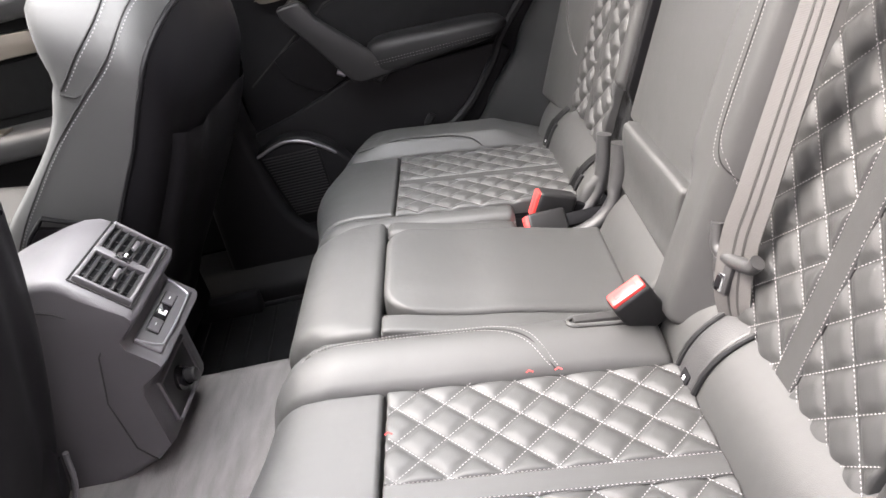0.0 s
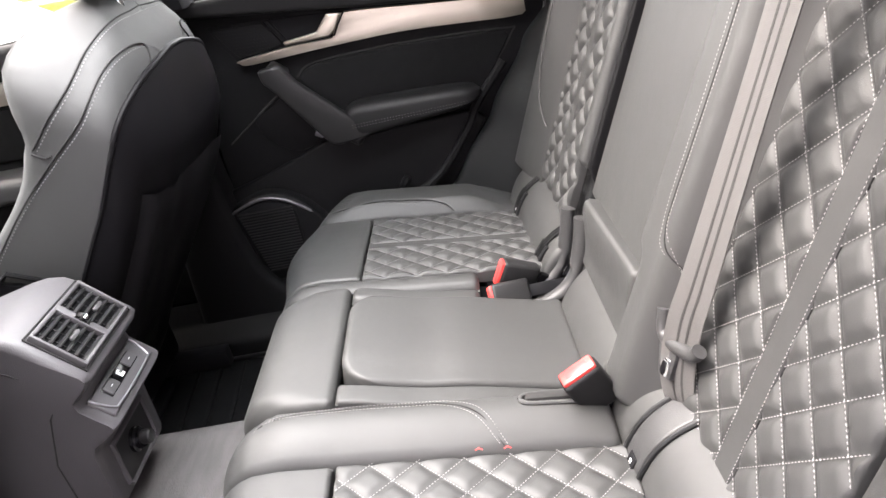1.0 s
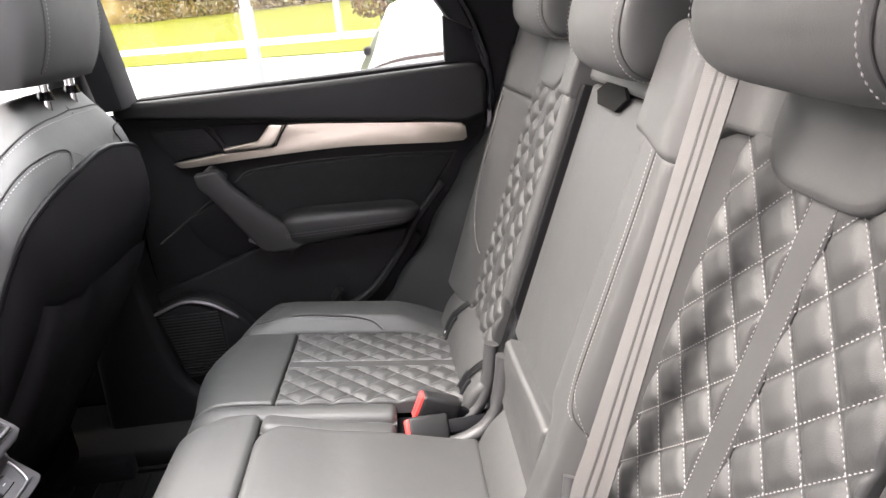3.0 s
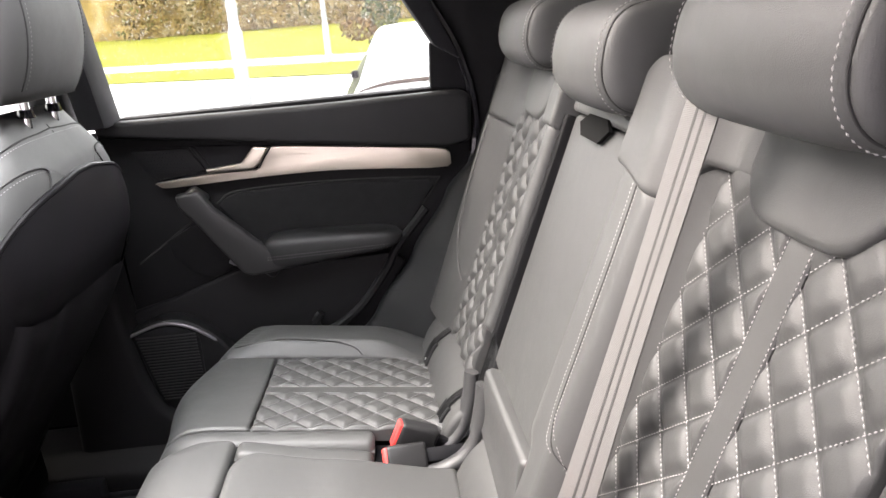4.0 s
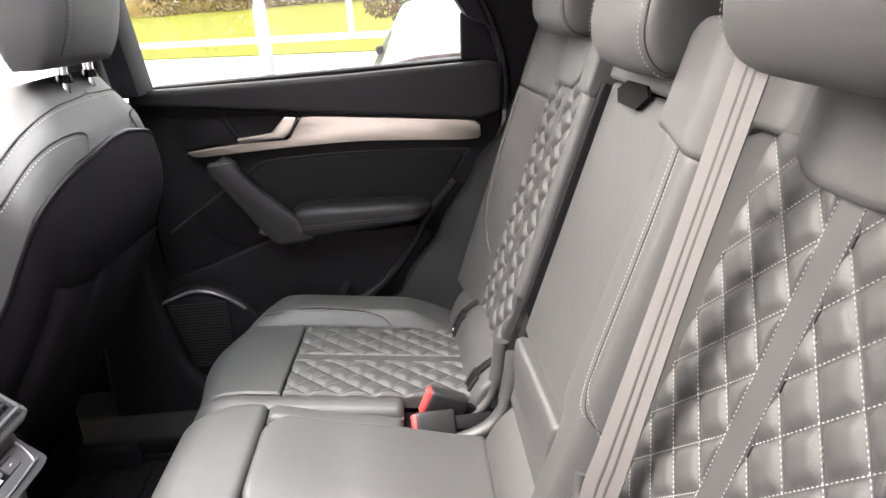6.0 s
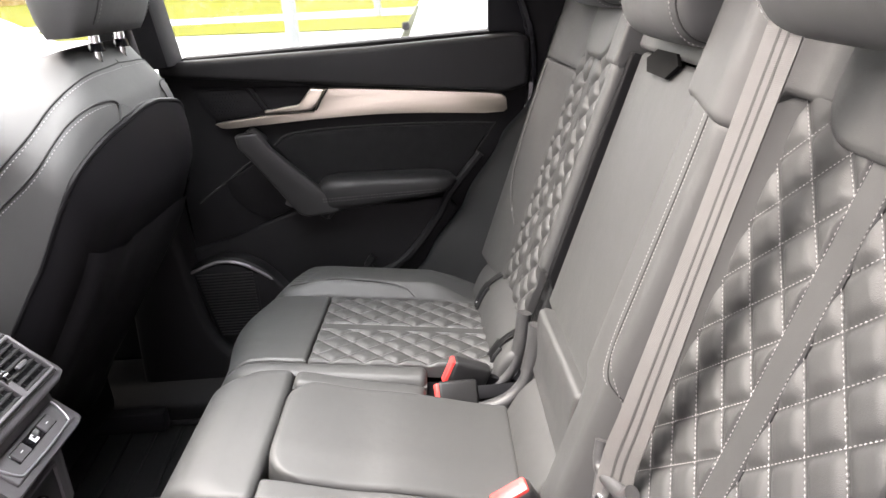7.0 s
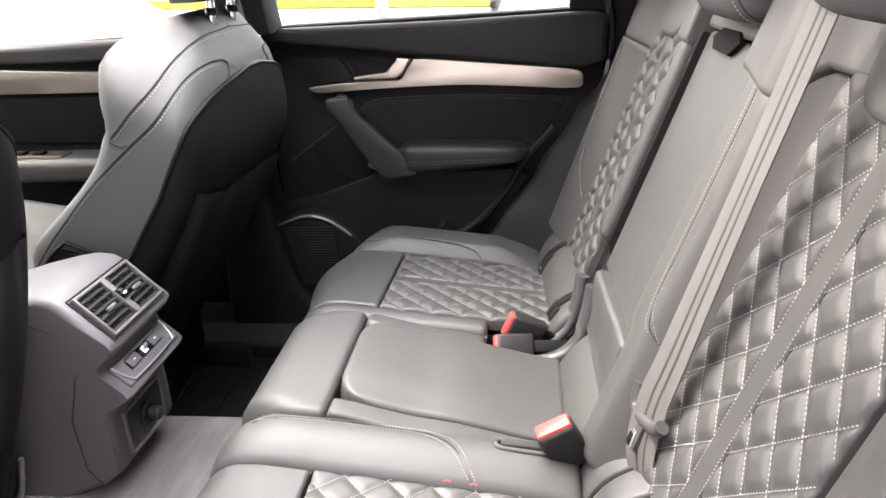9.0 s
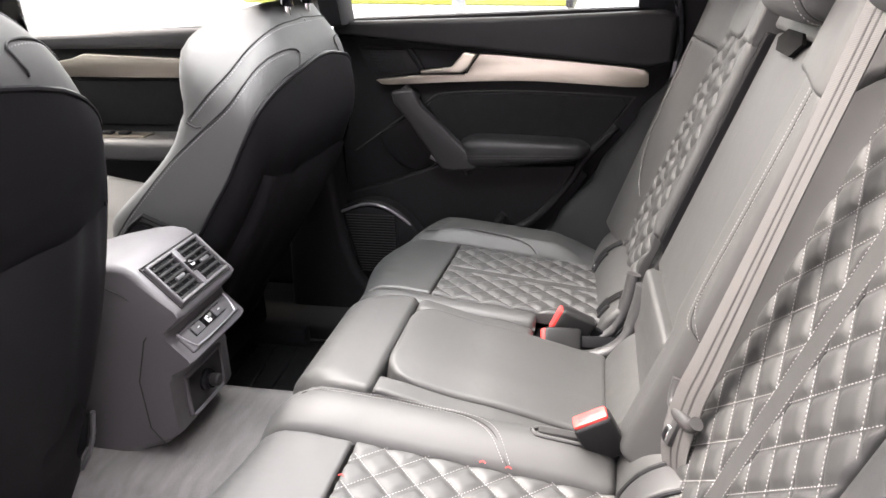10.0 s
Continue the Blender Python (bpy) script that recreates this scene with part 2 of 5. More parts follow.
# ---- the setting: street, body shell, floor, roof ----
def flat_quad(x0, y0, x1, y1, z, n=1):
    bm = bmesh.new()
    bmesh.ops.create_grid(bm, x_segments=n, y_segments=n, size=0.5)
    bmesh.ops.scale(bm, vec=(x1 - x0, y1 - y0, 1), verts=bm.verts)
    bmesh.ops.translate(bm, vec=((x0 + x1) / 2, (y0 + y1) / 2, z), verts=bm.verts)
    return bm


ROAD = material("wet_asphalt", (0.11, 0.11, 0.115), 0.5, var=0.2, scale=2, bump=0.4, bump_scale=60)
GRASS = material("mown_grass", (0.078, 0.080, 0.0050), 0.95, spec=0.08, var=0.35, scale=1.2, bump=0.6, bump_scale=25)
PAVING = material("pale_concrete", (0.16, 0.157, 0.155), 0.8, var=0.15, scale=1.0, bump=0.3, bump_scale=40)
HEDGE = material("brown_hedge_leaf", (0.040, 0.027, 0.013), 0.9, spec=0.1, var=0.5, scale=3)
_n, _l = HEDGE.node_tree.nodes, HEDGE.node_tree.links
_geo, _tone, _clump = _n.new("ShaderNodeNewGeometry"), _n.new("ShaderNodeValToRGB"), _n.new("ShaderNodeTexNoise")
_sum = _n.new("ShaderNodeMath")
_clump.inputs["Scale"].default_value = 0.35
_sum.operation = "MULTIPLY_ADD"
_sum.inputs[1].default_value = 0.55
_l.new(_geo.outputs["Position"], _clump.inputs["Vector"])
_l.new(_geo.outputs["Random Per Island"], _sum.inputs[0])
_l.new(_clump.outputs[0], _sum.inputs[2])
_l.new(_sum.outputs[0], _tone.inputs[0])
_tone.color_ramp.elements[0].position, _tone.color_ramp.elements[0].color = 0.35, (0.030, 0.022, 0.011, 1)
_tone.color_ramp.elements[1].position, _tone.color_ramp.elements[1].color = 1.1, (0.045, 0.055, 0.014, 1)
for _at, _c in ((0.6, (0.080, 0.056, 0.022, 1)), (0.8, (0.15, 0.105, 0.034, 1)), (0.95, (0.20, 0.165, 0.09, 1))):
    _tone.color_ramp.elements.new(_at).color = _c
_l.new(_tone.outputs[0], _n["Principled BSDF"].inputs["Base Color"])
WHITE_PAINT = material("white_car_paint", (0.8, 0.8, 0.81), 0.25, var=0.03, coat=0.6)
POST = material("pale_painted_steel", (0.17, 0.18, 0.18), 0.45, var=0.1)
RUBBER = material("black_rubber", (0.007, 0.007, 0.0075), 0.55, spec=0.15, var=0.2, scale=25, bump=0.2, bump_scale=500)
GROUND_Z = -0.42
solo("ground", flat_quad(-400, -400, 400, 400, GROUND_Z), ROAD, "pale wet asphalt road surface", "ground", "structure")
# the road bends away from the car: its kerb runs along TX and falls back along TN
TX, TN, T0 = Vector((0.877, -0.480, 0)), Vector((0.480, 0.877, 0)), Vector((-1.7, 21.8, 0))


def street_point(along, back_, z):
    p = T0 + TX * along + TN * back_
    return Vector((p.x, p.y, GROUND_Z + z))


def street_band(a, b, za, zb, thick=0.3, n=1, lumps=0.0):
    bm = bmesh.new()
    rows = []
    for k in range(n + 1):
        f = k / n
        rows.append([bm.verts.new(street_point(x, a + (b - a) * f, za + (zb - za) * f + lumps * noise.noise((x * 0.2, f * 5, 0)))) for x in range(-90, 91, 3)])
    low = [bm.verts.new(street_point(x, a, -thick)) for x in range(-90, 91, 3)]
    for p, q in zip([low] + rows, rows):
        for i in range(60):
            bm.faces.new((p[i], p[i + 1], q[i + 1], q[i]))
    return bm


solo("verge", street_band(0, 4.6, 0.03, 0.16), GRASS, "narrow mown grass verge beside the road", "grass", "structure")
solo("pavement", street_band(4.6, 11.0, 0.165, 0.165), PAVING, "pale concrete pavement along the road", "pavement", "structure")
solo("lawn", street_band(11.0, 34.0, 0.15, 1.75, n=6, lumps=0.1), GRASS, "bright green mown lawn rising behind the pavement", "grass", "structure")

# floor, tunnel, sill
solo("floor", rbox((1.6, 1.36, 0.03), (-0.75, 0, -0.015), 0.005), MAT, "black carpeted car floor", "floor", "structure")
bm = prism([(-0.23, 0.0), (-0.19, 0.15), (-0.15, 0.185), (0.12, 0.185), (0.17, 0.15), (0.2, 0.0)], "x", -1.6, -0.2, 0.02, 3)
solo("floor_tunnel", bm, CARPET, "grey carpet over the raised floor tunnel", "carpet", "structure", angle=60)
bm = prism([(-0.62, 0.0), (-0.62, 0.018), (-0.23, 0.018), (-0.23, 0.0)], "x", -1.0, -0.3, 0.006)
solo("floor_mat", bm, CARPET, "grey textile mat on the car floor", "mat", group="floor mats")
far_mat = thing("floor_mat", "black ribbed rubber mat in the far footwell", "mat", (-0.6, 0.40, 0.0), "floor mats")
part("mat", rbox((0.66, 0.37, 0.014), (-0.62, 0.40, 0.007), 0.005), RUBBER, far_mat)
for i in range(11):
    part("rib", rbox((0.010, 0.32, 0.006), (-0.90 + i * 0.055, 0.40, 0.016), 0.0025, (0, 0, 4)), RUBBER, far_mat)
for s in (-1, 1):
    part("mat_edge", rbox((0.64, 0.012, 0.014), (-0.62, 0.40 + s * 0.178, 0.017), 0.005), RUBBER, far_mat)
bm = prism([(0.60, 0.0), (0.60, 0.05), (0.655, 0.085), (0.78, 0.085), (0.78, 0.0)], "x", -1.9, -0.15, 0.012, 3)
solo("door_sill", bm, PLASTIC, "black plastic sill trim along the doorway", "sill", "structure")
bm = prism([(-0.60, 0.0), (-0.60, 0.05), (-0.655, 0.085), (-0.78, 0.085), (-0.78, 0.0)], "x", -1.9, -0.15, 0.012, 3)
solo("door_sill", bm, PLASTIC, "black plastic sill trim along the doorway", "sill", "structure")

solo("body_side", prism([(-2.0, -0.15), (0.7, -0.15), (0.7, 0.78), (-2.0, 0.76)], "y", 0.812, 0.84, 0.004), GLOSS, "outer sheet metal of the car body", "car body", "structure")
solo("wall_front", rbox((0.04, 1.7, 0.9), (-2.0, 0, 0.30), 0.01), PLASTIC, "black dashboard wall ahead of the front seats", "dashboard", "structure")

# unseen pane, its tint added to dim light on the front seats
solo("windscreen", rbox((0.68, 1.5, 0.004), (-1.81, 0, 1.015), 0, (0, -51.9, 0)), TINTED, "tinted windscreen ahead of the front seats", "windscreen", "structure")

# unseen wall added beyond the open doorway to cut low sky light
WALLING = material("pale_render", (0.16, 0.147, 0.156), 0.9, var=0.2, scale=2, bump=0.4, bump_scale=60)
solo("wall_light_block", rbox((24, 0.3, 3.8), (0, -3.0, GROUND_Z + 1.9), 0.02), WALLING, "unseen pale wall added beside the car to hold back sky light", "wall", "structure")

# roof
bm = rbox((0.60, 1.24, 0.03), (-1.30, 0, 1.27), 0.01)
rbox((0.88, 1.24, 0.03), (0.31, 0, 1.27), 0.01, bm=bm)
for s in (-1, 1):
    rbox((0.89, 0.20, 0.03), (-0.565, s * 0.52, 1.268), 0.01, bm=bm)
g = solo("roof_glass", rbox((0.89, 0.84, 0.005), (-0.565, 0, 1.29), 0), GLASS, "clear glass panel in the car roof", "roof window", "structure")
g.visible_shadow = False
for s in (-1, 1):
    solo("roof_rail", rbox((2.35, 0.20, 0.11), (-0.425, s * 0.715, 1.225), 0.03, seg=3), HEADLINER, "black cloth-covered roof rail over the doors", "roof rail", "structure")
solo("ceiling", bm, HEADLINER, "black cloth headliner under the car roof", "ceiling", "structure")

# boot space behind the seats; the added wall shuts out rear window light
bm = rbox((0.04, 1.5, 1.42), (0.62, 0, 0.53), 0.004)
solo("wall_rear_block", bm, HEADLINER, "dark wall added behind the rear seats to shut out rear window light", "wall", "structure")
solo("boot_floor", rbox((0.5, 1.5, 0.02), (0.4, 0, 0.12), 0.004), MAT, "dark carpet boot floor", "floor", "structure")


# ---- rear seat ----
TAN = 0.365
def back_x(z):
    return 0.108 + TAN * (z - 0.598)
NB = Vector((-1, 0, TAN)).normalized()
def back(off=0.0):
    """The backrest's plane: u is the height z, v the width y."""
    return lambda z, y: Vector((back_x(z), y, z)) + NB * off


def cushion_profile(s, L=0.45):
    """The cushion's section from back to front by length s, then over the nose; L: where the nose begins."""
    a0, R = math.atan(0.12), 0.068
    if s <= L:
        return 0.02 - s * 0.9929, 0.311 + s * 0.119
    cx, cz = 0.02 - L * 0.9929 + R * math.sin(-a0), 0.311 + L * 0.119 - R * math.cos(a0)
    th = math.pi / 2 + a0 + min(1.75, (s - L) / R)
    d = max(0.0, s - L - 1.75 * R)
    return cx + R * math.cos(th) + d * 0.10, cz + R * math.sin(th) - d * 0.99


def seat(off=0.0, nose=None, lean=None):
    """The cushion's surface: u runs forward, v across. nose(y): how far the front stands back; lean(y): how far it sinks."""
    def S(s, y):
        x, z = cushion_profile(s, 0.45 - (nose(y) if nose else 0))
        return Vector((x, y, z + off - (lean(y) if lean else 0)))
    DOWNWARD.add(S)
    return S


def s_of(x):
    return (0.02 - x) / 0.9929


def smooth(a, b, x):
    t = max(0.0, min(1.0, (x - a) / (b - a)))
    return t * t * (3 - 2 * t)


def quilt_height(u, v, u0, v0, pu, pv, H=0.007):
    """Padded diamonds: flat in the middle, drawn down along the stitched lines."""
    a = (u - u0) / pu + (v - v0) / pv
    b = (u - u0) / pu - (v - v0) / pv
    da, db = abs(a - round(a)), abs(b - round(b))
    fa, fb = (1 - max(0, 1 - d / 0.36) ** 2.4 for d in (da, db))
    return H * fa * fb


def quilt_lines(u, v, u0, v0, pu, pv):
    """The stitched lines of a diamond quilt inside a rectangle, as (u, v) pairs of ends."""
    out = []
    for sgn in (1, -1):
        for k in range(-40, 41):
            # (uu-u0)/pu + sgn*(vv-v0)/pv = k
            pts = []
            for vv in np.linspace(v[0], v[1], 60):
                uu = u0 + pu * (k - sgn * (vv - v0) / pv)
                if u[0] <= uu <= u[1]:
                    pts.append((uu, float(vv)))
            if len(pts) > 2:
                out.append(pts)
    return out


def quilt(S, u, halves, strip, parent, lattice, flip, nrm, pitch=0.0042, thread=THREAD, H=0.007, step=0.0030, lo=None, hi=None):
    """A quilted panel in two halves with a plain strip between them, and the threads that hold it."""
    threads = bmesh.new()
    for v, (u0, v0, pu, pv) in zip(halves, lattice):
        hh = lambda a, b: quilt_height(a, b, u0, v0, pu, pv, H) * min(1, (min(abs(b - v[0]), abs(b - v[1])) + 0.002) / 0.006)
        part("quilted_panel", pad(S, u, v, 0.0035, 0.02, step, hh, flip, lo, hi), LEATHER, parent, "diamond-quilted black leather")
        for line in quilt_lines(u, v, u0, v0, pu, pv):
            if lo:
                line = [p for p in line if lo(p[1]) <= p[0]]
            if hi:
                line = [p for p in line if p[0] <= hi(p[1])]
            if len(line) > 2:
                stitches(threads, [S(*p) for p in line], nrm, pitch, lift=0.0026)
        for edge in (v[0], v[1]):
            inner = strip and min(abs(edge - strip[0]), abs(edge - strip[1])) < 0.004
            if inner:
                stitches(threads, [S(u[0] + (u[1] - u[0]) * k / 30, edge) for k in range(31)], nrm, pitch, lift=0.0034)
    if strip:
        part("centre_strip", pad(S, u, (strip[0] - 0.001, strip[1] + 0.001), 0.002, 0.02, 0.02, lambda a, b: 0.0030, flip, lo, hi), LEATHER, parent)
    part("stitching", threads, thread, parent, "contrast stitching, pale grey near, painted darker on the far seat", smooth=False)


ROLL_A, ROLL_B, ROLL_N = Vector((-0.042, 0, 0.296)), Vector((0.062, 0, 0.392)), Vector((-0.678, 0, 0.735))


def roll_point(q, y, lift=0.0):
    """The padded roll between cushion and backrest: q runs from front to back."""
    shift = Vector((-0.030, 0, -0.012)) if y > 0 else Vector((0, 0, 0))
    return ROLL_A.lerp(ROLL_B, q) + ROLL_N * (0.024 * math.sin(math.pi * max(0, min(1, q))) + lift) + Vector((0, y, 0)) + shift


def rear_cushion(root, side):
    """Outer seat cushion; side -1 stands by the open door, +1 by the far door."""
    near = side < 0
    inner = -0.128 if near else 0.172
    qi = -0.212 if near else 0.219
    qm = (-0.345, -0.371) if near else (0.352, 0.377)
    qo = -0.505 if near else 0.511
    outer = -0.70 if near else 0.665
    def nose(y):
        w = abs(y)
        return 0.085 * smooth(0.50, 0.69, w) ** 1.5 + 0.02 * smooth(abs(inner) + 0.03, abs(inner), w) - 0.026 * math.exp(-((w - 0.40) / 0.11) ** 2)
    S = seat(0, nose, None if near else (lambda y: 0.085 * max(0.0, y - 0.217)))
    up = Vector((0.119, 0, 0.993))
    # v rises with y, so order the ranges
    def span(a, b):
        return (min(a, b), max(a, b))
    # front panel over the nose
    t = part("cushion", pad(S, (s_of(-0.362), s_of(-0.362) + 0.40), span(qi + side * 0.001, outer - side * 0.02), 0.006, 0.03, 0.014, lambda s, y: 0.004, False), LEATHER, root)
    lat = (s_of(-0.189), -0.2915, 0.053, 0.0505) if near else (s_of(-0.189), 0.2990, 0.053, 0.0520)
    lat2 = (s_of(-0.189 + 0.0265), -0.4255, 0.053, 0.0505) if near else (s_of(-0.189), 0.4300, 0.053, 0.0520)
    u = (s_of(-0.034), s_of(-0.358))
    # far cushion takes a darker copy of the near thread
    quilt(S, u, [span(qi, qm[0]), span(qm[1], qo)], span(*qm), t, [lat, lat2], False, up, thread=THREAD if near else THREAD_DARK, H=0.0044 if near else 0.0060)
    # inner border, a raised bolster on the door side of the bench
    def hin(s, y):
        f = (y - inner) / (qi - inner)
        if near:
            return 0.024 * math.sin(math.pi * min(1, max(0, 0.25 + 0.72 * f))) * smooth(s_of(0.02), s_of(-0.10), s) * (1 - 0.5 * smooth(s_of(-0.40), s_of(-0.49), s))
        return 0.006 * math.sin(math.pi * f)
    part("inner_bolster", pad(S, (s_of(-0.035 if near else -0.165), s_of(-0.43) + 0.33), span(inner, qi), 0.012, 0.03, 0.012, hin, False), LEATHER, t)
    # outer bolster
    def hout(s, y):
        f = (abs(y) - abs(qo)) / (abs(outer) - abs(qo))
        rise = 0.026 * smooth(0, 0.5, f) if near else 0.035 * smooth(-0.06, 0.17, f) + 0.003 * smooth(0.1, 0.4, f)
        return rise * (1 - 0.5 * smooth(0.6, 1, f)) * smooth(s_of(-0.055), s_of(-0.17), s) * (1 - smooth(s_of(-0.37), s_of(-0.49), s))
    part("outer_bolster", pad(S, (s_of(-0.06), s_of(-0.43) + 0.14), span(qo + side * 0.001, outer), 0.003, 0.04, 0.004, hout, False), LEATHER, t)
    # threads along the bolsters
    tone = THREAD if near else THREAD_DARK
    if near:
        for d in (0.0, 0.008):
            th = bmesh.new()
            line = [(-0.485 + d, -0.20), (-0.465 + d, -0.168), (-0.425, -0.143 - d), (-0.36, -0.138 - d), (-0.28, -0.138 - d), (-0.225 - d, -0.142 - d), (-0.19 - d, -0.163 - d), (-0.165 - d, -0.205)]
            pts = curve_points([S(s_of(x), y) + up * (hin(s_of(x), y) + 0.0005) for x, y in line], 14)
            stitches(th, pts, up)
            part("bolster_stitching", th, tone, t, smooth=False)
        line = [(-0.481, -0.20), (-0.461, -0.168), (-0.425, -0.147), (-0.36, -0.142), (-0.28, -0.142), (-0.229, -0.146), (-0.194, -0.167), (-0.169, -0.205)]
        part("bolster_seam", tube(curve_points([S(s_of(x), y) + up * (hin(s_of(x), y) + 0.0002) for x, y in line], 14), 0.0009, 6), SEAM, t)
    else:
        for d in (0.0, 0.007):
            th = bmesh.new()
            line = [(-0.43, 0.540 - d), (-0.36, 0.538 - d), (-0.29, 0.537 - d), (-0.245 - d, 0.533 - d * 0.7), (-0.213 - d, 0.5255), (-0.20 - d, 0.5205), (-0.19 - d, 0.514)]
            pts = curve_points([S(s_of(x), y) + up * (hout(s_of(x), y) + 0.0005) for x, y in line], 12)
            stitches(th, pts, up)
            part("bolster_stitching", th, tone, t, smooth=False)
        line = [(-0.43, 0.5365), (-0.36, 0.5345), (-0.29, 0.5335), (-0.2485, 0.531), (-0.2165, 0.5255), (-0.2035, 0.5205), (-0.1935, 0.514)]
        part("bolster_seam", tube(curve_points([S(s_of(x), y) + up * (hout(s_of(x), y) + 0.0004) for x, y in line], 12), 0.0012, 6), SEAM, t)
        th = bmesh.new()
        stitches(th, [S(s_of(x), qi - 0.005) + up * 0.004 for x in np.linspace(-0.44, -0.15, 30)], up)
        part("border_stitching", th, tone, t, smooth=False)
    # padded strip up to the backrest
    lim = span(-0.105, -0.60) if near else (0.20, 0.60)
    part("rear_roll", pad(lambda q, y: roll_point(q, y), (0, 1 if near else 0.8), lim, 0.012, 0.03, 0.06, None, False), LEATHER, t)
    return t


def isofix_cap(y):
    t = thing("anchor_cover", "small black plastic anchor cover set in the seat", "anchor cover", (0.0, y, 0.32), "seat anchor covers")
    end, half = (0.9, 0.024) if y < 0 else (0.46, 0.015)
    part("cover_plate", pad(lambda q, yy: roll_point(q, yy, 0.003), (-0.02, end), (y - half - 0.002, y + half + 0.002), 0.010, 0.03, 0.06, None, False), LEATHER_SIDE, t)
    for d in (-half, half):
        part("rib", tube([roll_point(q, y + d, 0.002) for q in np.linspace(-0.02, end, 9)], 0.0036, 8), SIDE_DARK, t)
    part("lower_rim", tube([roll_point(-0.02, y + d, 0.002 + 0.004 * math.cos(d * 65)) for d in np.linspace(-half, half, 7)], 0.0036, 8), SIDE_DARK, t)
    if y > 0:
        for d in (-0.008, 0.0, 0.008):
            part("band_rib", tube([roll_point(q, y + d, 0.0035) for q in np.linspace(0.05, 0.78, 9)], 0.0022, 6), PLASTIC, t)
    part("opening", rbox((0.018, 0.018, 0.004), roll_point(0.16, y, 0.003), 0.0015, (0, -62, 0)), DARK, t)
    part("anchor_symbol", rbox((0.005, 0.004, 0.002), roll_point(0.16, y, 0.0048), 0.0005, (0, -62, 0)), WHITE, t)
    return t


def rear_backrest(root, side):
    near = side < 0
    c = -0.3245 if near else 0.360
    off = 0.0 if near else 0.032
    inner = -0.088 if near else 0.192
    qi, qo = (-0.214, -0.462) if near else (0.248, 0.468)
    outer = -0.66 if near else 0.625
    S = back(off)
    def span(a, b):
        return (min(a, b), max(a, b))
    t = part("backrest", pad(S, (0.30, 0.87), span(inner + side * 0.004, outer), 0.02, 0.10, 0.05, lambda z, y: -0.012, False), PLASTIC, root)
    z0, z1 = (0.36, 0.815) if near else (0.372, 0.805)
    qm = (-0.317, -0.3455) if near else (c + 0.0135, c - 0.0135)
    if near:
        lattice = [(0.653, -0.2615, 0.0522, 0.0570), (0.711, -0.395, 0.0525, 0.0515)]
        halves = [span(qi + 0.010, qm[0]), span(qm[1], qo)]
    else:
        lattice = [(0.598, 0.305, 0.0528, 0.060), (0.598, 0.420, 0.0528, 0.060)]
        halves = [span(qi, qm[1]), span(qm[0], qo)]
    top = None if near else (lambda y: 0.808 - 0.065 * smooth(0.405, 0.47, y))
    # far quilting thread carries the crease shade in its colour
    quilt(S, (z0, z1), halves, span(*qm), t, lattice, False, NB, thread=THREAD if near else THREAD_SHADED, H=0.0054 if near else 0.0078, hi=top)
    # inner bolster; its upper end tucks under the shoulder panel
    def hin(z, y):
        f = abs(y - inner) / abs(qi - inner)
        if near:
            return 0.048 * (1 - smooth(0.62, 0.98, f)) - 0.004 * smooth(0.2, 0.0, f) - 0.032 * smooth(0.30, 0.10, f) * smooth(0.50, 0.45, z) + 0.001
        return 0.018 * (1 - smooth(0.35, 1.0, f)) + 0.001
    def flap(y):
        if near:
            return 0.782 - 0.016 * smooth(inner, inner - 0.11, y)
        return 0.775
    def low(y):
        if near:
            return flap(y) + (0.808 - flap(y)) * smooth(-0.176, -0.200, y)
        return 0.778 if y < 0.27 else (0.810 - 0.066 * smooth(0.405, 0.47, y))
    low_end = 0.33 if near else 0.478
    part("inner_bolster", pad(S, (low_end, 0.80), span(inner, qi), 0.012, 0.05, 0.006, hin, False, hi=lambda y: low(y) + 0.008), LEATHER, t)
    if not near:
        # flank towards the middle seat, and the hollow below the border, shade painted dark
        # near-black plastic puts the gap's shade on this leather side
        part("inner_flank_shade", pad(S, (0.30, 0.80), (0.180, 0.193), 0.004, 0.06, 0.02, lambda z, y: 0.006 - 0.03 * smooth(0.48, 0.44, z), False), PLASTIC, t)
        part("hollow_shade", pad(S, (0.34, 0.472), (0.197, qi), 0.008, 0.04, 0.01, lambda z, y: -0.012, False), SIDE_DARK, t)
    # outer bolster
    def hout(z, y):
        f = (abs(y) - abs(qo)) / (abs(outer) - abs(qo))
        if near:
            return 0.085 * smooth(0, 0.75, f) * (0.55 + 0.45 * smooth(0.86, 0.70, z))
        return 0.002 + 0.030 * smooth(0, 1.05, f)
    part("outer_bolster", pad(S, (0.34, 0.815), span(qo, outer), 0.014 if near else 0.006, 0.05, 0.012, hout, False, hi=None if near else (lambda y: 0.7435)), LEATHER, t)
    # shoulder panel across the top
    def htop(z, y):
        f = (abs(y) - abs(inner)) / (abs(outer) - abs(inner))
        if near:
            return 0.050 * (1 - smooth(0.12, 0.24, f)) + 0.065 * smooth(0.66, 0.88, f) + 0.006
        return 0.018 * (1 - smooth(0.10, 0.2, f)) + 0.027 * smooth(0.62, 0.95, f) + 0.004
    part("shoulder_panel", pad(S, (0.803, 0.885), span(inner, outer), 0.007, 0.07, 0.007, htop, False, lo=low, corner=(0, 0.03)), LEATHER, t)
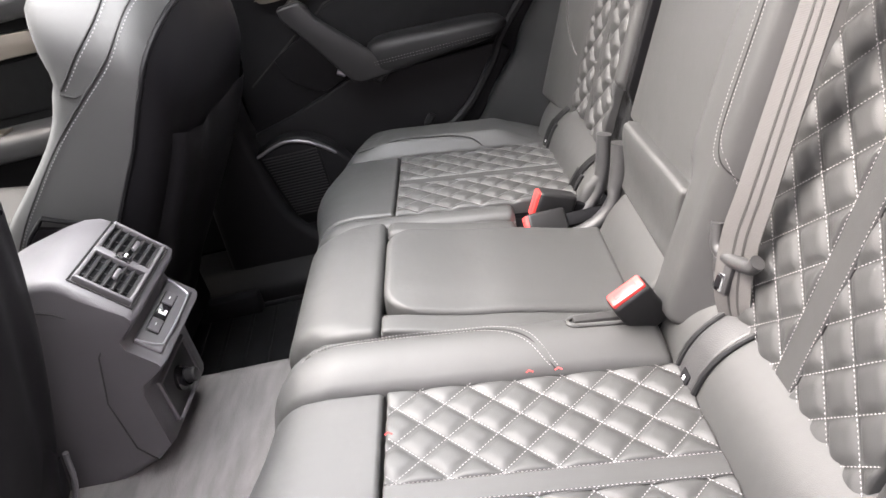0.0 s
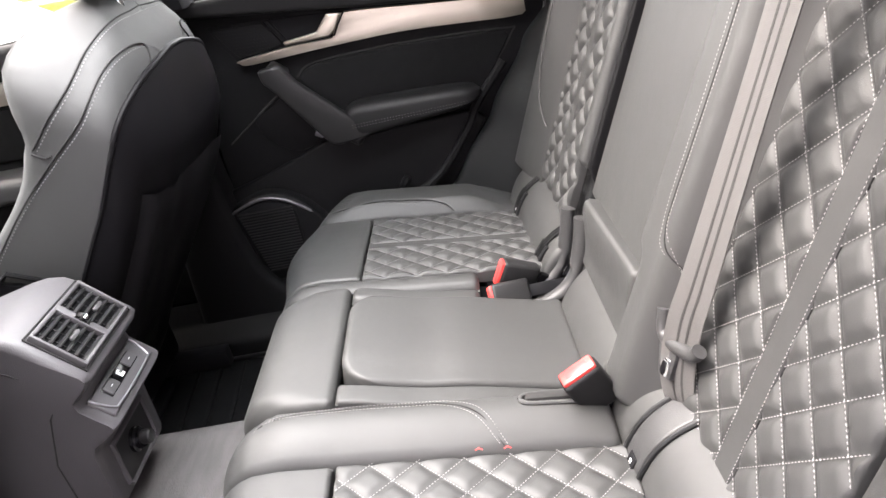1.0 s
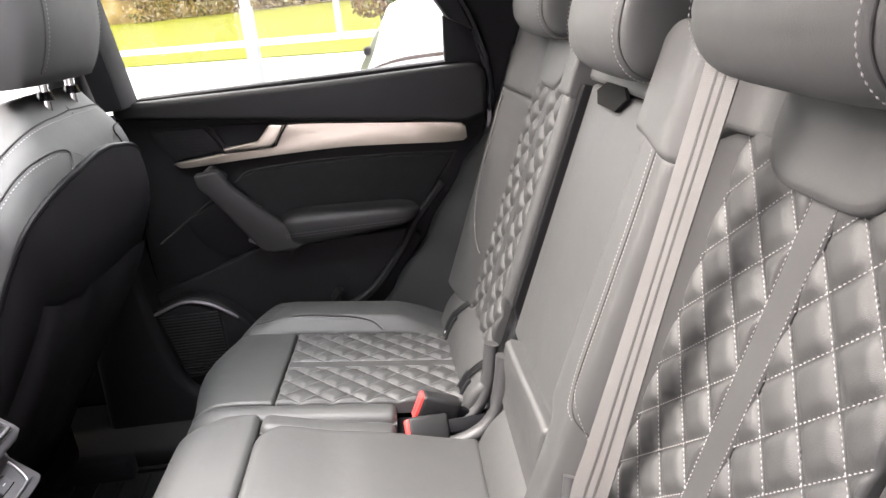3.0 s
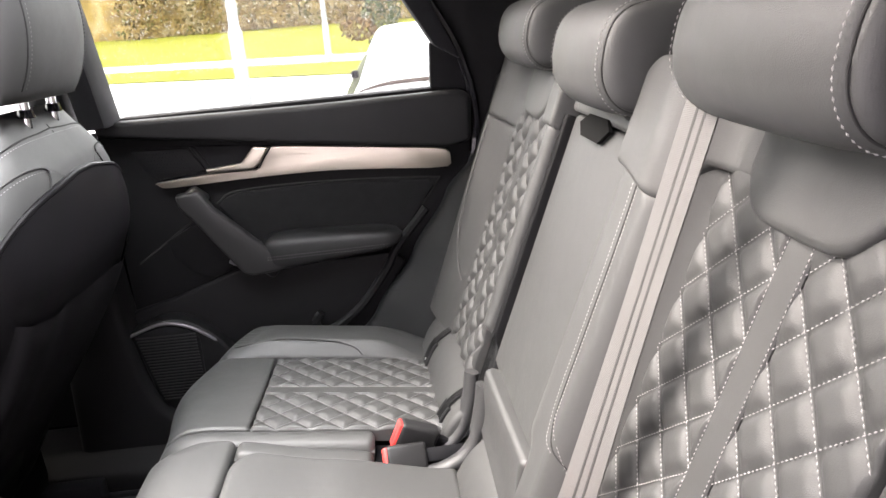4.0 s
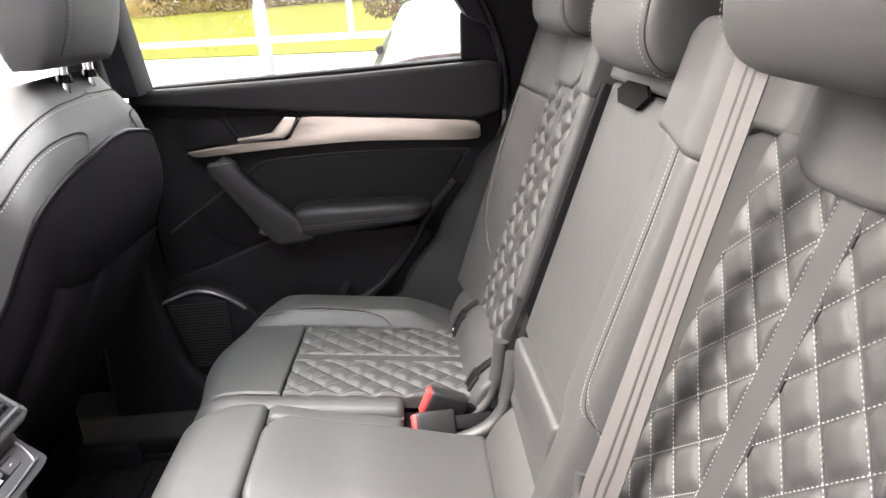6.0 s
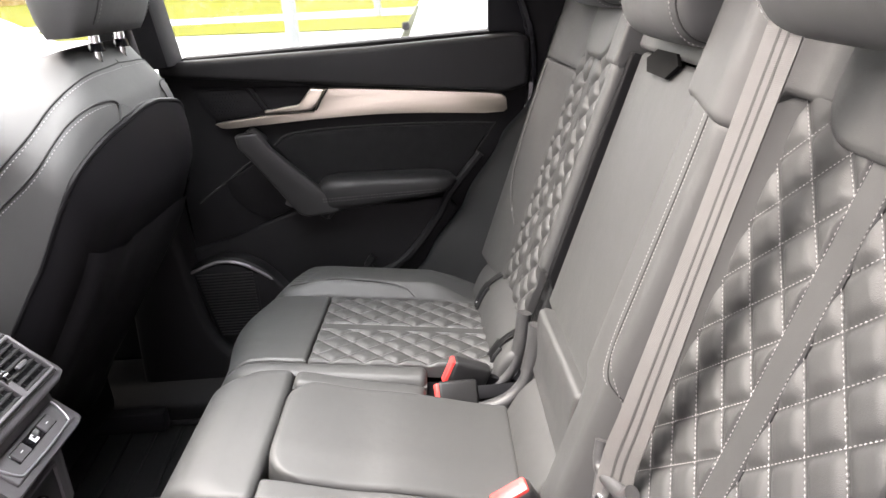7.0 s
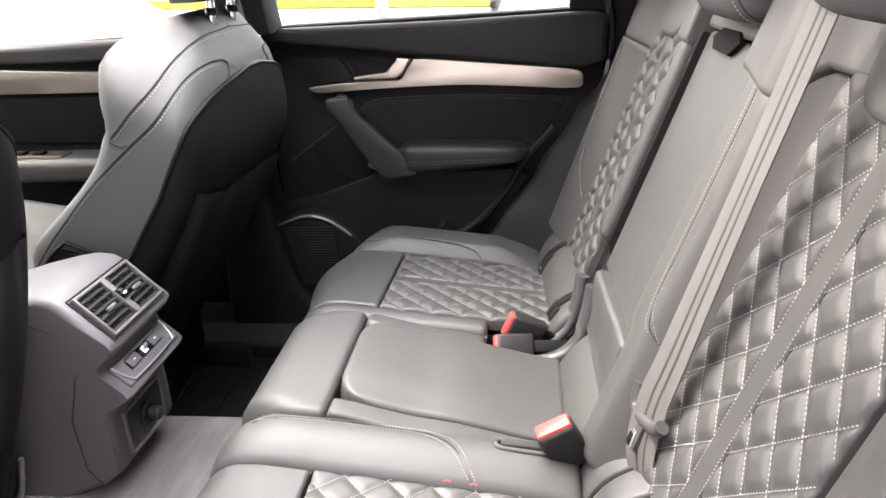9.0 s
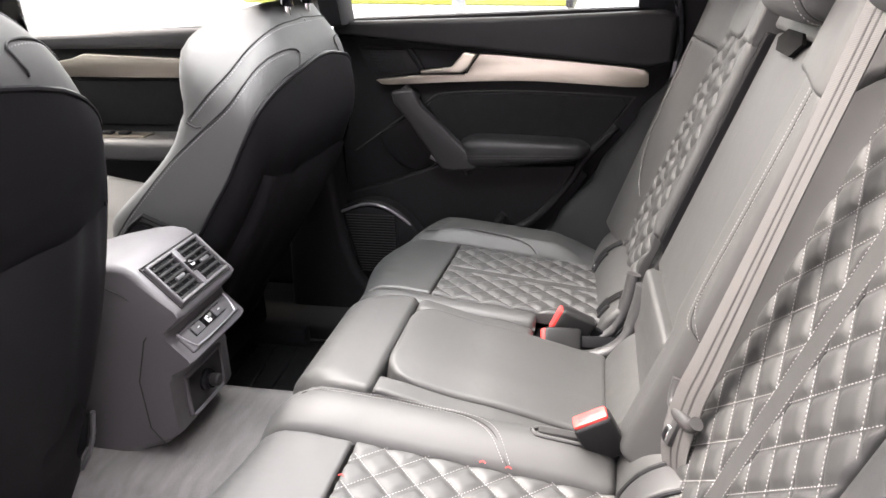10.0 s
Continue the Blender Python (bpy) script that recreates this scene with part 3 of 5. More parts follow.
    # plain patch under the headrest
    part("headrest_patch", pad(S, (0.768, 0.87), span(c + 0.085, c - 0.085), 0.008, 0.01, 0.006, lambda z, y: 0.013 - 0.006 * (abs(y - c) / 0.085) ** 4, False,
         lo=lambda y: (0.785 if near else 0.775) + 0.045 * (abs(y - c) / 0.085) ** 5), LEATHER, t)
    if near:
        for d in (-0.002, 0.011):
            th = bmesh.new()
            line = [(0.79, -0.140 - d), (0.72, -0.145 - d), (0.62, -0.147 - d), (0.57, -0.147 - d), (0.535, -0.152 - d), (0.515, -0.168 - d), (0.50, -0.188)]
            pts = curve_points([S(z, y) + NB * (hin(z, y) + 0.0005) for z, y in line], 14)
            stitches(th, pts, NB)
            part("bolster_stitching", th, THREAD, t, smooth=False)
        line = [(0.79, -0.1445), (0.72, -0.1495), (0.62, -0.1515), (0.57, -0.1515), (0.535, -0.1565), (0.515, -0.1725), (0.502, -0.19)]
        part("bolster_seam", tube(curve_points([S(z, y) + NB * (hin(z, y) + 0.0002) for z, y in line], 14), 0.0009, 6), SEAM, t)
    else:
        th = bmesh.new()
        line = [(0.735, 0.606), (0.65, 0.604), (0.57, 0.60), (0.51, 0.58), (0.47, 0.545), (0.45, 0.51)]
        pts = curve_points([S(z, y) + NB * (hout(z, y) + 0.0005) for z, y in line], 14)
        stitches(th, pts, NB)
        stitches(th, [p + Vector((0, -0.010, 0)) - NB * 0.001 for p in pts], NB)
        part("bolster_stitching", th, THREAD, t, smooth=False)
        part("bolster_seam", tube([p + NB * 0.0002 + Vector((0, -0.005, 0)) for p in pts], 0.0009, 6), SEAM, t)
    if not near:
        # fixed side bolster that runs out to the doorway
        def edge(z):
            k = [(0.20, 0.155), (0.28, 0.129), (0.42, 0.087), (0.56, 0.053), (0.655, 0.018), (0.75, 0.015), (0.9, 0.02)]
            for (a, p), (b, q) in zip(k, k[1:]):
                if z <= b:
                    return p + (q - p) * smooth(a, b, z)
            return k[-1][1]
        def hs(z, y):
            f = (y - 0.622) / 0.10
            return 0.012 + (edge(z) - 0.012) * smooth(0.0, 0.9, f)
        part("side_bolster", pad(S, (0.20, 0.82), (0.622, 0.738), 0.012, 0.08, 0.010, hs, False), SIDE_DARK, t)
    return t


def middle_cushion(root):
    def hump(sv):
        return 0.016 * smooth(0.25, 0.40, sv) - 0.020 * smooth(0.26, 0.06, sv)
    base = seat(0.004, lambda y: 0.035 * smooth(0.09, 0.125, -y) + 0.03 * smooth(0.13, 0.168, y))
    def S(sv, y):
        return base(sv, y) + Vector((0, 0, hump(sv)))
    DOWNWARD.add(S)
    t = part("cushion", pad(S, (s_of(-0.366), s_of(-0.366) + 0.36), (-0.124, 0.168), 0.012, 0.03, 0.008, None, False), LEATHER, root)
    part("border", pad(S, (s_of(-0.165), s_of(-0.364)), (0.127, 0.168), 0.012, 0.03, 0.010, None, False), LEATHER, t)
    part("border", pad(S, (s_of(-0.03), s_of(-0.364)), (-0.124, -0.087), 0.006, 0.03, 0.010, lambda s, y: 0.002, False), LEATHER, t)
    part("raised_pad", pad(S, (s_of(-0.045), s_of(-0.363)), (-0.086, 0.125), 0.009, 0.03, 0.006, lambda s, y: 0.005 + 0.006 * smooth(-0.09, -0.02, y), False, corner=(0.004, 0.05)), LEATHER, t)
    part("buckle_well", rbox((0.18, 0.10, 0.02), (-0.08, 0.172, 0.283), 0.004, (0, 7, 0)), DARK, t)
    a, b = Vector((-0.052, 0, 0.302)), Vector((0.012, 0, 0.377))
    part("rear_strip", pad(lambda q, y: a.lerp(b, q) + Vector((0, y, 0)), (0, 1), (-0.10, 0.115), 0.008, 0.03, 0.03, lambda q, y: 0.008 * math.sin(math.pi * max(0, min(1, q))), False), LEATHER, t)
    return t


def middle_backrest(root):
    S = back()
    t = part("backrest", pad(S, (0.30, 0.87), (-0.076, 0.166), 0.02, 0.10, 0.05, lambda z, y: 0.015, False), DARK, root)
    part("armrest_panel", pad(S, (0.446, 0.805), (-0.085, 0.176), 0.007, 0.03, 0.012, lambda z, y: 0.027 + 0.003 * math.sin(math.pi * max(0, min(1, (y + 0.085) / 0.261))), False), LEATHER, t)
    part("armrest_end", pad(S, (0.358, 0.456), (-0.100, 0.126), 0.007, 0.05, 0.006, lambda z, y: 0.029 + (0.014 + 0.008 * smooth(-0.1, 0.126, y)) * smooth(0.37, 0.452, z), False), LEATHER, t)
    part("top_trim", pad(S, (0.8075, 0.885), (-0.085, 0.180), 0.006, 0.05, 0.012, lambda z, y: 0.034, False), LEATHER, t)
    pull_strap(t)
    return t


def pull_strap(t):
    poly = [(0.004, 0.802), (0.030, 0.785), (0.098, 0.785), (0.116, 0.799), (0.088, 0.812), (0.022, 0.813)]
    n = len(poly)
    bm = bmesh.new()
    A = [bm.verts.new(Vector((back_x(z), y, z)) + NB * 0.033) for y, z in poly]
    B = [bm.verts.new(Vector((back_x(z), y, z)) + NB * 0.0375) for y, z in poly]
    bm.faces.new(A[::-1])
    bm.faces.new(B)
    for i in range(n):
        bm.faces.new((A[i], A[(i + 1) % n], B[(i + 1) % n], B[i]))
    return part("pull_strap", bm, STRAP, t, "black fabric pull strap", smooth=False)


def superring(c, ax, ay, w, d, n=28, e=3.2):
    out = []
    for k in range(n):
        a = 2 * math.pi * k / n
        ca, sa = math.cos(a), math.sin(a)
        out.append(Vector(c) + ax * (w * math.copysign(abs(ca) ** (2 / e), ca)) + ay * (d * math.copysign(abs(sa) ** (2 / e), sa)))
    return out


def headrest(root, y, w, z0, z1, x0, depth):
    """A leather headrest: a padded front panel that wraps over top and bottom, and two side cheeks set in with stitched edges."""
    h, N = z1 - z0, 56
    def point(a, yy, shrink):
        """A point of the section at angle a (180: straight ahead), drawn in by shrink."""
        ca, sa = math.cos(a), math.sin(a)
        e = 0.52
        dx = (depth / 2 - shrink) * math.copysign(abs(ca) ** e, ca)
        dz = (h / 2 - shrink) * math.copysign(abs(sa) ** e, sa)
        if ca < 0:  # the front bows out a little and its lower edge tucks back
            dx -= 0.006 * (1 - (dz / (h / 2)) ** 2) - 0.012 * smooth(0.0, -1.0, dz / (h / 2))
        bow = 0.010 * (1 - (yy / (w / 2)) ** 2) * (ca < 0) * -ca
        return Vector((x0 + depth / 2 + dx - bow + 0.16 * (dz + h / 2), y + yy, z0 + h / 2 + dz))
    W = w / 2
    half = [(0.0, 0.0), (W * 0.35, 0.0), (W * 0.6, 0.0003), (W - 0.030, 0.001), (W - 0.020, 0.002), (W - 0.013, 0.0032), (W - 0.0105, 0.0045), (W - 0.0095, 0.0066),
            (W - 0.008, 0.0060), (W - 0.005, 0.0072), (W - 0.002, 0.0105), (W - 0.0004, 0.015), (W + 0.0012, 0.022), (W + 0.002, h * 0.32), (W + 0.0022, h * 0.46)]
    sections = [(-a, b) for a, b in reversed(half)] + half[1:]
    t = part("headrest", loft([[point(2 * math.pi * j / N, yy, sh) for j in range(N)] for yy, sh in sections]), LEATHER, root, angle=50)
    for sgn in (-1, 1):
        th, seam = bmesh.new(), []
        line = []
        for k in range(60):
            a = radians(75 + 215 * k / 59)
            line.append(point(a, sgn * (W - 0.0145), 0.0024))
            seam.append(point(a, sgn * (W - 0.0095), 0.0058))
        mid = Vector((x0 + depth / 2, y + sgn * W * 0.3, z0 + h / 2))
        stitches(th, line, lambda p: (p - mid).normalized(), 0.0050, 0.0037, 0.0014, 0.0012)
        part("stitching", th, THREAD, t, smooth=False)
        part("cheek_seam", tube(seam, 0.0009, 6), SEAM, t)
        part("post", tube([(x0 + depth * 0.95, y + sgn * w * 0.22, z0 - 0.05), (x0 + depth * 0.9, y + sgn * w * 0.22, z0 + 0.03)], 0.006, 10), CHROME, t)
    return t


near_seat = thing("rear_seat", "black leather rear seat, quilted with pale stitching, by the open doorway", "car seat", (-0.2, -0.40, 0.1), "rear seats")
middle_seat = thing("rear_seat", "narrow plain black leather middle seat with folded-up armrest", "car seat", (-0.2, 0.03, 0.1), "rear seats")
far_seat = thing("rear_seat", "black leather rear seat with quilted panels, by the closed door", "car seat", (-0.2, 0.42, 0.1), "rear seats")
rear_cushion(near_seat, -1)
rear_backrest(near_seat, -1)
headrest(near_seat, -0.337, 0.222, 0.862, 0.970, 0.113, 0.115)
middle_cushion(middle_seat)
middle_backrest(middle_seat)
headrest(middle_seat, 0.017, 0.208, 0.838, 0.957, 0.106, 0.125)
rear_cushion(far_seat, 1)
rear_backrest(far_seat, 1)
headrest(far_seat, 0.405, 0.245, 0.862, 0.972, 0.110, 0.115)
isofix_cap(-0.242)
isofix_cap(0.490)
isofix_cap(0.250)


# ---- doors and pillars on the far side ----
HANDLE = material("satin_black_plastic", (0.013, 0.013, 0.0135), 0.45, spec=0.3, var=0.1, scale=20)
DOOR_LEATHER = material("black_door_leather", (0.008, 0.008, 0.0085), 0.5, spec=0.25, var=0.1, scale=12, bump=0.25, bump_scale=900, voronoi=True)


def arc(pts, n=6):
    return [(p.x, p.z) for p in curve_points([(a, 0, b) for a, b in pts], n)]


def rear_door():
    t = thing("car_door", "closed black rear car door with brushed metal trim", "car door", (-0.3, 0.76, 0.09), "", "")
    # lower board
    poly = [(-0.70, 0.09), (-0.30, 0.09), (-0.17, 0.27), (-0.05, 0.44), (0.05, 0.57), (0.085, 0.66), (0.092, 0.80), (0.06, 0.815), (-0.64, 0.802), (-0.70, 0.795)]
    part("door_board", prism(poly, "y", 0.742, 0.79, 0.008), PLASTIC, t)
    # upper band under the glass
    poly = [(-0.69, 0.768), (-0.606, 0.760), (-0.38, 0.734), (-0.2, 0.714), (0.03, 0.688), (0.078, 0.70), (0.082, 0.795), (0.06, 0.808), (-0.25, 0.800), (-0.69, 0.797)]
    part("window_ledge", prism(poly, "y", 0.708, 0.762, 0.012, 4), DOOR_LEATHER, t)
    # recess round the release handle, with the tweeter beside it
    part("handle_bowl", prism([(-0.640, 0.742), (-0.39, 0.727), (-0.37, 0.70), (-0.385, 0.668), (-0.47, 0.662), (-0.59, 0.656), (-0.620, 0.694)], "y", 0.7395, 0.748, 0.003), DARK, t)
    tw = part("tweeter_cover", prism([(-0.630, 0.734), (-0.521, 0.731), (-0.489, 0.681), (-0.588, 0.668), (-0.608, 0.696)], "y", 0.735, 0.744, 0.002), PLASTIC, t)
    bm = bmesh.new()
    for i in range(12):
        for j in range(7):
            rbox((0.0032, 0.002, 0.0032), (-0.612 + i * 0.0068 + j * 0.0038, 0.7345, 0.726 - j * 0.0075 - i * 0.0004), 0, bm=bm)
    part("grille_dots", bm, DARK, tw, smooth=False)
    part("recess_divider", prism([(-0.516, 0.735), (-0.505, 0.734), (-0.474, 0.680), (-0.486, 0.680)], "y", 0.730, 0.744, 0.003), PLASTIC, t)
    # metal strip
    up_ = arc([(-0.381, 0.674), (-0.366, 0.700), (-0.347, 0.720), (-0.20, 0.708), (-0.10, 0.698), (-0.013, 0.689), (0.022, 0.683)], 5)
    lo_ = [(0.031, 0.675), (0.032, 0.652), (0.024, 0.646)] + arc([(-0.016, 0.646), (-0.14, 0.655), (-0.248, 0.660), (-0.391, 0.658), (-0.50, 0.654), (-0.572, 0.652), (-0.590, 0.660), (-0.586, 0.664), (-0.485, 0.673)], 4)
    part("metal_strip", prism(up_ + lo_, "y", 0.724, 0.742, 0.004, 3), SILVER, t, "brushed aluminium strip")
    poly = [(-0.484, 0.687), (-0.480, 0.678), (-0.384, 0.680), (-0.369, 0.692), (-0.350, 0.722), (-0.380, 0.726), (-0.409, 0.694)]
    part("door_handle", prism(poly, "y", 0.708, 0.722, 0.004, 3), SILVER, t, "angled satin metal release handle")
    part("handle_gap", tube([(-0.376, 0.7225, 0.678), (-0.362, 0.7225, 0.700), (-0.345, 0.7225, 0.722)], 0.0018, 6), SEAM, t)
    # suede inlay
    poly = arc([(-0.478, 0.600), (-0.46, 0.616), (-0.433, 0.626)], 5) + [(-0.252, 0.631), (-0.02, 0.620), (-0.008, 0.607), (-0.088, 0.490), (-0.40, 0.490)]
    part("suede_inlay", prism(poly, "y", 0.7375, 0.746, 0.005, 3), ALCANTARA, t, "dark suede-like inlay")
    # armrest
    rings = []
    for k in range(25):
        f = k / 24
        x = -0.40 + f * 0.312
        q = max(0.05, 1 - abs(2 * f - 1) ** 7) ** 0.5
        lo_z, hi_z = 0.452 + 0.034 * f, 0.538 - 0.010 * f
        rings.append(superring((x, 0.715, (lo_z + hi_z) / 2), Vector((0, 0, 1)), Vector((0, 1, 0)), (hi_z - lo_z) / 2 * q, 0.045 * q + 0.002, 24, 3.4))
    arm = part("armrest", loft(rings), DOOR_LEATHER, t)
    th = bmesh.new()
    for d in (0, 0.006):
        stitches(th, [(x, 0.6690, 0.490 + d + 0.02 * (x + 0.36)) for x in np.linspace(-0.38, -0.12, 20)], Vector((0, -1, 0)), 0.0065)
    part("armrest_stitching", th, THREAD_DARK, arm, smooth=False)
    # pull handle, a flat slanted bar on two feet
    poly = [(-0.547, 0.644), (-0.497, 0.648), (-0.474, 0.609), (-0.40, 0.535), (-0.352, 0.489), (-0.336, 0.470), (-0.356, 0.460), (-0.415, 0.455), (-0.434, 0.462), (-0.456, 0.493), (-0.520, 0.590), (-0.543, 0.617)]
    hd = part("grab_handle", prism(poly, "y", 0.674, 0.700, 0.007, 3), HANDLE, t)
    part("handle_foot", rbox((0.045, 0.06, 0.04), (-0.518, 0.716, 0.624), 0.010, (0, 40, 0), 3), HANDLE, hd)
    part("handle_foot", rbox((0.06, 0.06, 0.04), (-0.385, 0.716, 0.472), 0.010, (0, 40, 0), 3), HANDLE, hd)
    for line in ([(-0.535, 0.574), (-0.60, 0.53), (-0.668, 0.485)], [(-0.535, 0.574), (-0.575, 0.548), (-0.596, 0.524), (-0.574, 0.486), (-0.522, 0.452), (-0.456, 0.459), (-0.42, 0.48)],
                 [(-0.481, 0.605), (-0.433, 0.629), (-0.252, 0.634), (-0.02, 0.623), (-0.004, 0.607), (-0.088, 0.500)]):
        part("panel_gap", tube(curve_points([(x, 0.7425, z) for x, z in line], 6), 0.0022, 6), SEAM, t)
    poly = arc([(-0.60, 0.532), (-0.585, 0.49), (-0.545, 0.452), (-0.50, 0.443), (-0.455, 0.466)], 5) + [(-0.43, 0.50), (-0.52, 0.572)]
    part("switch_panel", prism(poly, "y", 0.736, 0.746, 0.003), PLASTIC, t)
    part("window_switch", rbox((0.02, 0.012, 0.012), (-0.462, 0.728, 0.474), 0.003, (0, 30, 0)), GREY_PAINT, t)
    # raised lower moulding with the pocket
    poly = [(-0.70, 0.38)] + arc([(-0.60, 0.405), (-0.50, 0.44), (-0.42, 0.465), (-0.33, 0.462), (-0.20, 0.462), (-0.11, 0.465)], 4) + [(-0.085, 0.44), (-0.20, 0.27), (-0.32, 0.10), (-0.69, 0.10)]
    part("lower_moulding", prism(poly, "y", 0.722, 0.744, 0.008, 3), PLASTIC, t)
    rim = curve_points([(-0.285, 0.70, 0.345), (-0.30, 0.70, 0.32), (-0.275, 0.70, 0.30), (-0.20, 0.705, 0.345), (-0.13, 0.71, 0.43), (-0.10, 0.715, 0.48), (-0.03, 0.72, 0.56)], 6)
    part("pocket_rim", tube(rim, 0.010, 8), PLASTIC, t)
    # speaker
    outer = arc([(-0.700, 0.350), (-0.63, 0.372), (-0.58, 0.366), (-0.53, 0.335), (-0.49, 0.285)], 5) + [(-0.50, 0.15), (-0.66, 0.15)]
    sp = part("speaker_housing", prism(outer, "y", 0.680, 0.73, 0.010, 3), PLASTIC, t)
    poly = arc([(-0.690, 0.340), (-0.63, 0.358), (-0.585, 0.350), (-0.552, 0.325)], 5) + [(-0.555, 0.185), (-0.650, 0.178)]
    part("speaker_grille", prism(poly, "y", 0.674, 0.684, 0.002), DARK, sp)
    for i in range(22):
        z = 0.186 + i * 0.0072
        xa = -0.652 - (z - 0.178) * 0.22
        part("grille_bar", rbox((abs(-0.556 - xa) - 0.004, 0.003, 0.0030), ((xa - 0.556) / 2, 0.6725, z), 0, seg=1), HANDLE, sp, smooth=False)
    line = curve_points([(-0.695, 0.674, 0.345), (-0.63, 0.674, 0.366), (-0.58, 0.674, 0.359), (-0.535, 0.680, 0.328), (-0.50, 0.69, 0.29)], 6)
    part("speaker_trim", tube(line, 0.0036, 8), GREY_PAINT, sp, "thin satin metal edge")
    # window frame: rear quarter cover and seal
    poly = [(0.0, 0.812), (0.085, 0.80), (0.092, 0.812), (0.062, 0.87), (0.012, 0.905), (0.004, 0.905)]
    part("quarter_cover", prism(poly, "y", 0.74, 0.77, 0.004), DARK, t)
    part("door_frame", prism([(0.01, 0.90), (0.062, 0.87), (0.01, 0.98), (-0.08, 1.14), (-0.12, 1.14), (-0.05, 1.0)], "y", 0.68, 0.76, 0.006), DARK, t)
    part("door_frame", prism([(-0.695, 0.79), (-0.645, 0.79), (-0.69, 1.16), (-0.75, 1.16)], "y", 0.66, 0.76, 0.01), DARK, t)
    g = part("window_pane", rbox((0.80, 0.004, 0.40), (-0.30, 0.762, 0.99), 0), TINTED, t)
    g.visible_shadow = False
    wet = bmesh.new()
    dr = random.Random(9)
    for i in range(3600):
        x, z, q = dr.uniform(-0.66, 0.06), 1.15 - 0.27 * dr.random() ** 0.7, 0.0005 + 0.0007 * dr.random() ** 3
        rings = [[Vector((x + q * k * math.cos(a), 0.764 + q * 0.55 * (1 - k * k) ** 0.5, z + q * k * math.sin(a) * 1.15)) for a in (0, 1.257, 2.513, 3.77, 5.027)] for k in (1.0, 0.7, 0.15)]
        vs = [[wet.verts.new(v) for v in ring] for ring in rings]
        for p_, q_ in zip(vs, vs[1:]):
            for j in range(5):
                wet.faces.new((p_[j], p_[(j + 1) % 5], q_[(j + 1) % 5], q_[j]))
        wet.faces.new(vs[-1])
    me = bpy.data.meshes.new("rain_drops")
    wet.to_mesh(me)
    wet.free()
    me.materials.append(WATER)
    drops = new("rain_drops", me)
    drops.parent, drops.matrix_parent_inverse = t, Matrix.Translation(-Vector(t.location))
    drops.visible_shadow = False
    tagged(drops, "small clear rain drops on the glass", kind="stuff")
    seal = curve_points([(-0.19, 0.725, 0.25), (-0.055, 0.728, 0.437), (0.05, 0.728, 0.575), (0.083, 0.728, 0.68), (0.088, 0.728, 0.78), (0.06, 0.72, 0.89), (0.0, 0.70, 1.0), (-0.08, 0.68, 1.14)], 8)
    part("door_seal", tube(seal, 0.010, 8), GLOSS, t, "black rubber door seal")
    return t


rear_door()

# body side behind the door
poly = [(-0.18, 0.09), (0.70, 0.09), (0.70, 1.27), (-0.15, 1.27), (-0.10, 1.15), (-0.015, 1.0), (0.055, 0.88), (0.084, 0.80), (0.10, 0.70), (0.06, 0.57), (-0.05, 0.42)]
solo("wall_side", prism(poly, "y", 0.738, 0.80, 0.01), PLASTIC, "black plastic pillar and body side trim", "pillar trim", "structure")
poly = [(-0.42, 0.0), (-0.86, 0.0), (-0.84, 0.30), (-0.78, 0.80), (-0.80, 1.27), (-0.74, 1.27), (-0.715, 0.80)] + arc([(-0.70, 0.42), (-0.688, 0.30), (-0.665, 0.20), (-0.61, 0.13), (-0.52, 0.097), (-0.42, 0.089)], 4)
solo("door_pillar", prism(poly, "y", 0.655, 0.76, 0.02, 3), PLASTIC, "black plastic pillar between the two doors", "pillar trim", "structure")
poly = [(0.10, 0.09), (0.70, 0.09), (0.70, 1.27), (-0.02, 1.27), (0.09, 1.0), (0.16, 0.80), (0.14, 0.5)]
solo("wall_side", prism(poly, "y", -0.80, -0.742, 0.01), PLASTIC, "black plastic pillar and body side trim", "pillar trim", "structure")


def front_door():
    t = thing("car_door", "closed black front car door with pale metal trim and armrest", "car door", (-1.3, 0.78, 0.09))
    part("door_board", prism([(-1.9, 0.09), (-0.80, 0.09), (-0.78, 0.80), (-1.9, 0.76)], "y", 0.765, 0.80, 0.01), PLASTIC, t)
    part("window_ledge", prism([(-1.9, 0.745), (-0.79, 0.735), (-0.79, 0.79), (-1.9, 0.775)], "y", 0.735, 0.79, 0.015, 3), LEATHER_SIDE, t)
    part("metal_strip", prism([(-1.75, 0.672), (-0.9, 0.662), (-0.88, 0.69), (-0.95, 0.705), (-1.4, 0.728), (-1.44, 0.715)], "y", 0.75, 0.768, 0.004), SILVER, t, "brushed aluminium strip")
    part("suede_inlay", prism([(-1.75, 0.54), (-0.85, 0.54), (-0.84, 0.655), (-1.75, 0.66)], "y", 0.758, 0.768, 0.004), ALCANTARA, t)
    part("armrest", rbox((0.75, 0.12, 0.06), (-1.25, 0.72, 0.492), 0.02, seg=3), LEATHER_SIDE, t)
    part("switch_plate", rbox((0.22, 0.05, 0.006), (-1.33, 0.705, 0.524), 0.002), SILVER, t)
    for i in range(3):
        part("window_switch", rbox((0.03, 0.02, 0.01), (-1.39 + i * 0.05, 0.705, 0.530), 0.003), DARK, t)
    g = part("window_pane", rbox((1.1, 0.004, 0.40), (-1.35, 0.785, 0.97), 0), TINTED, t)
    g.visible_shadow = False
    return t


front_door()


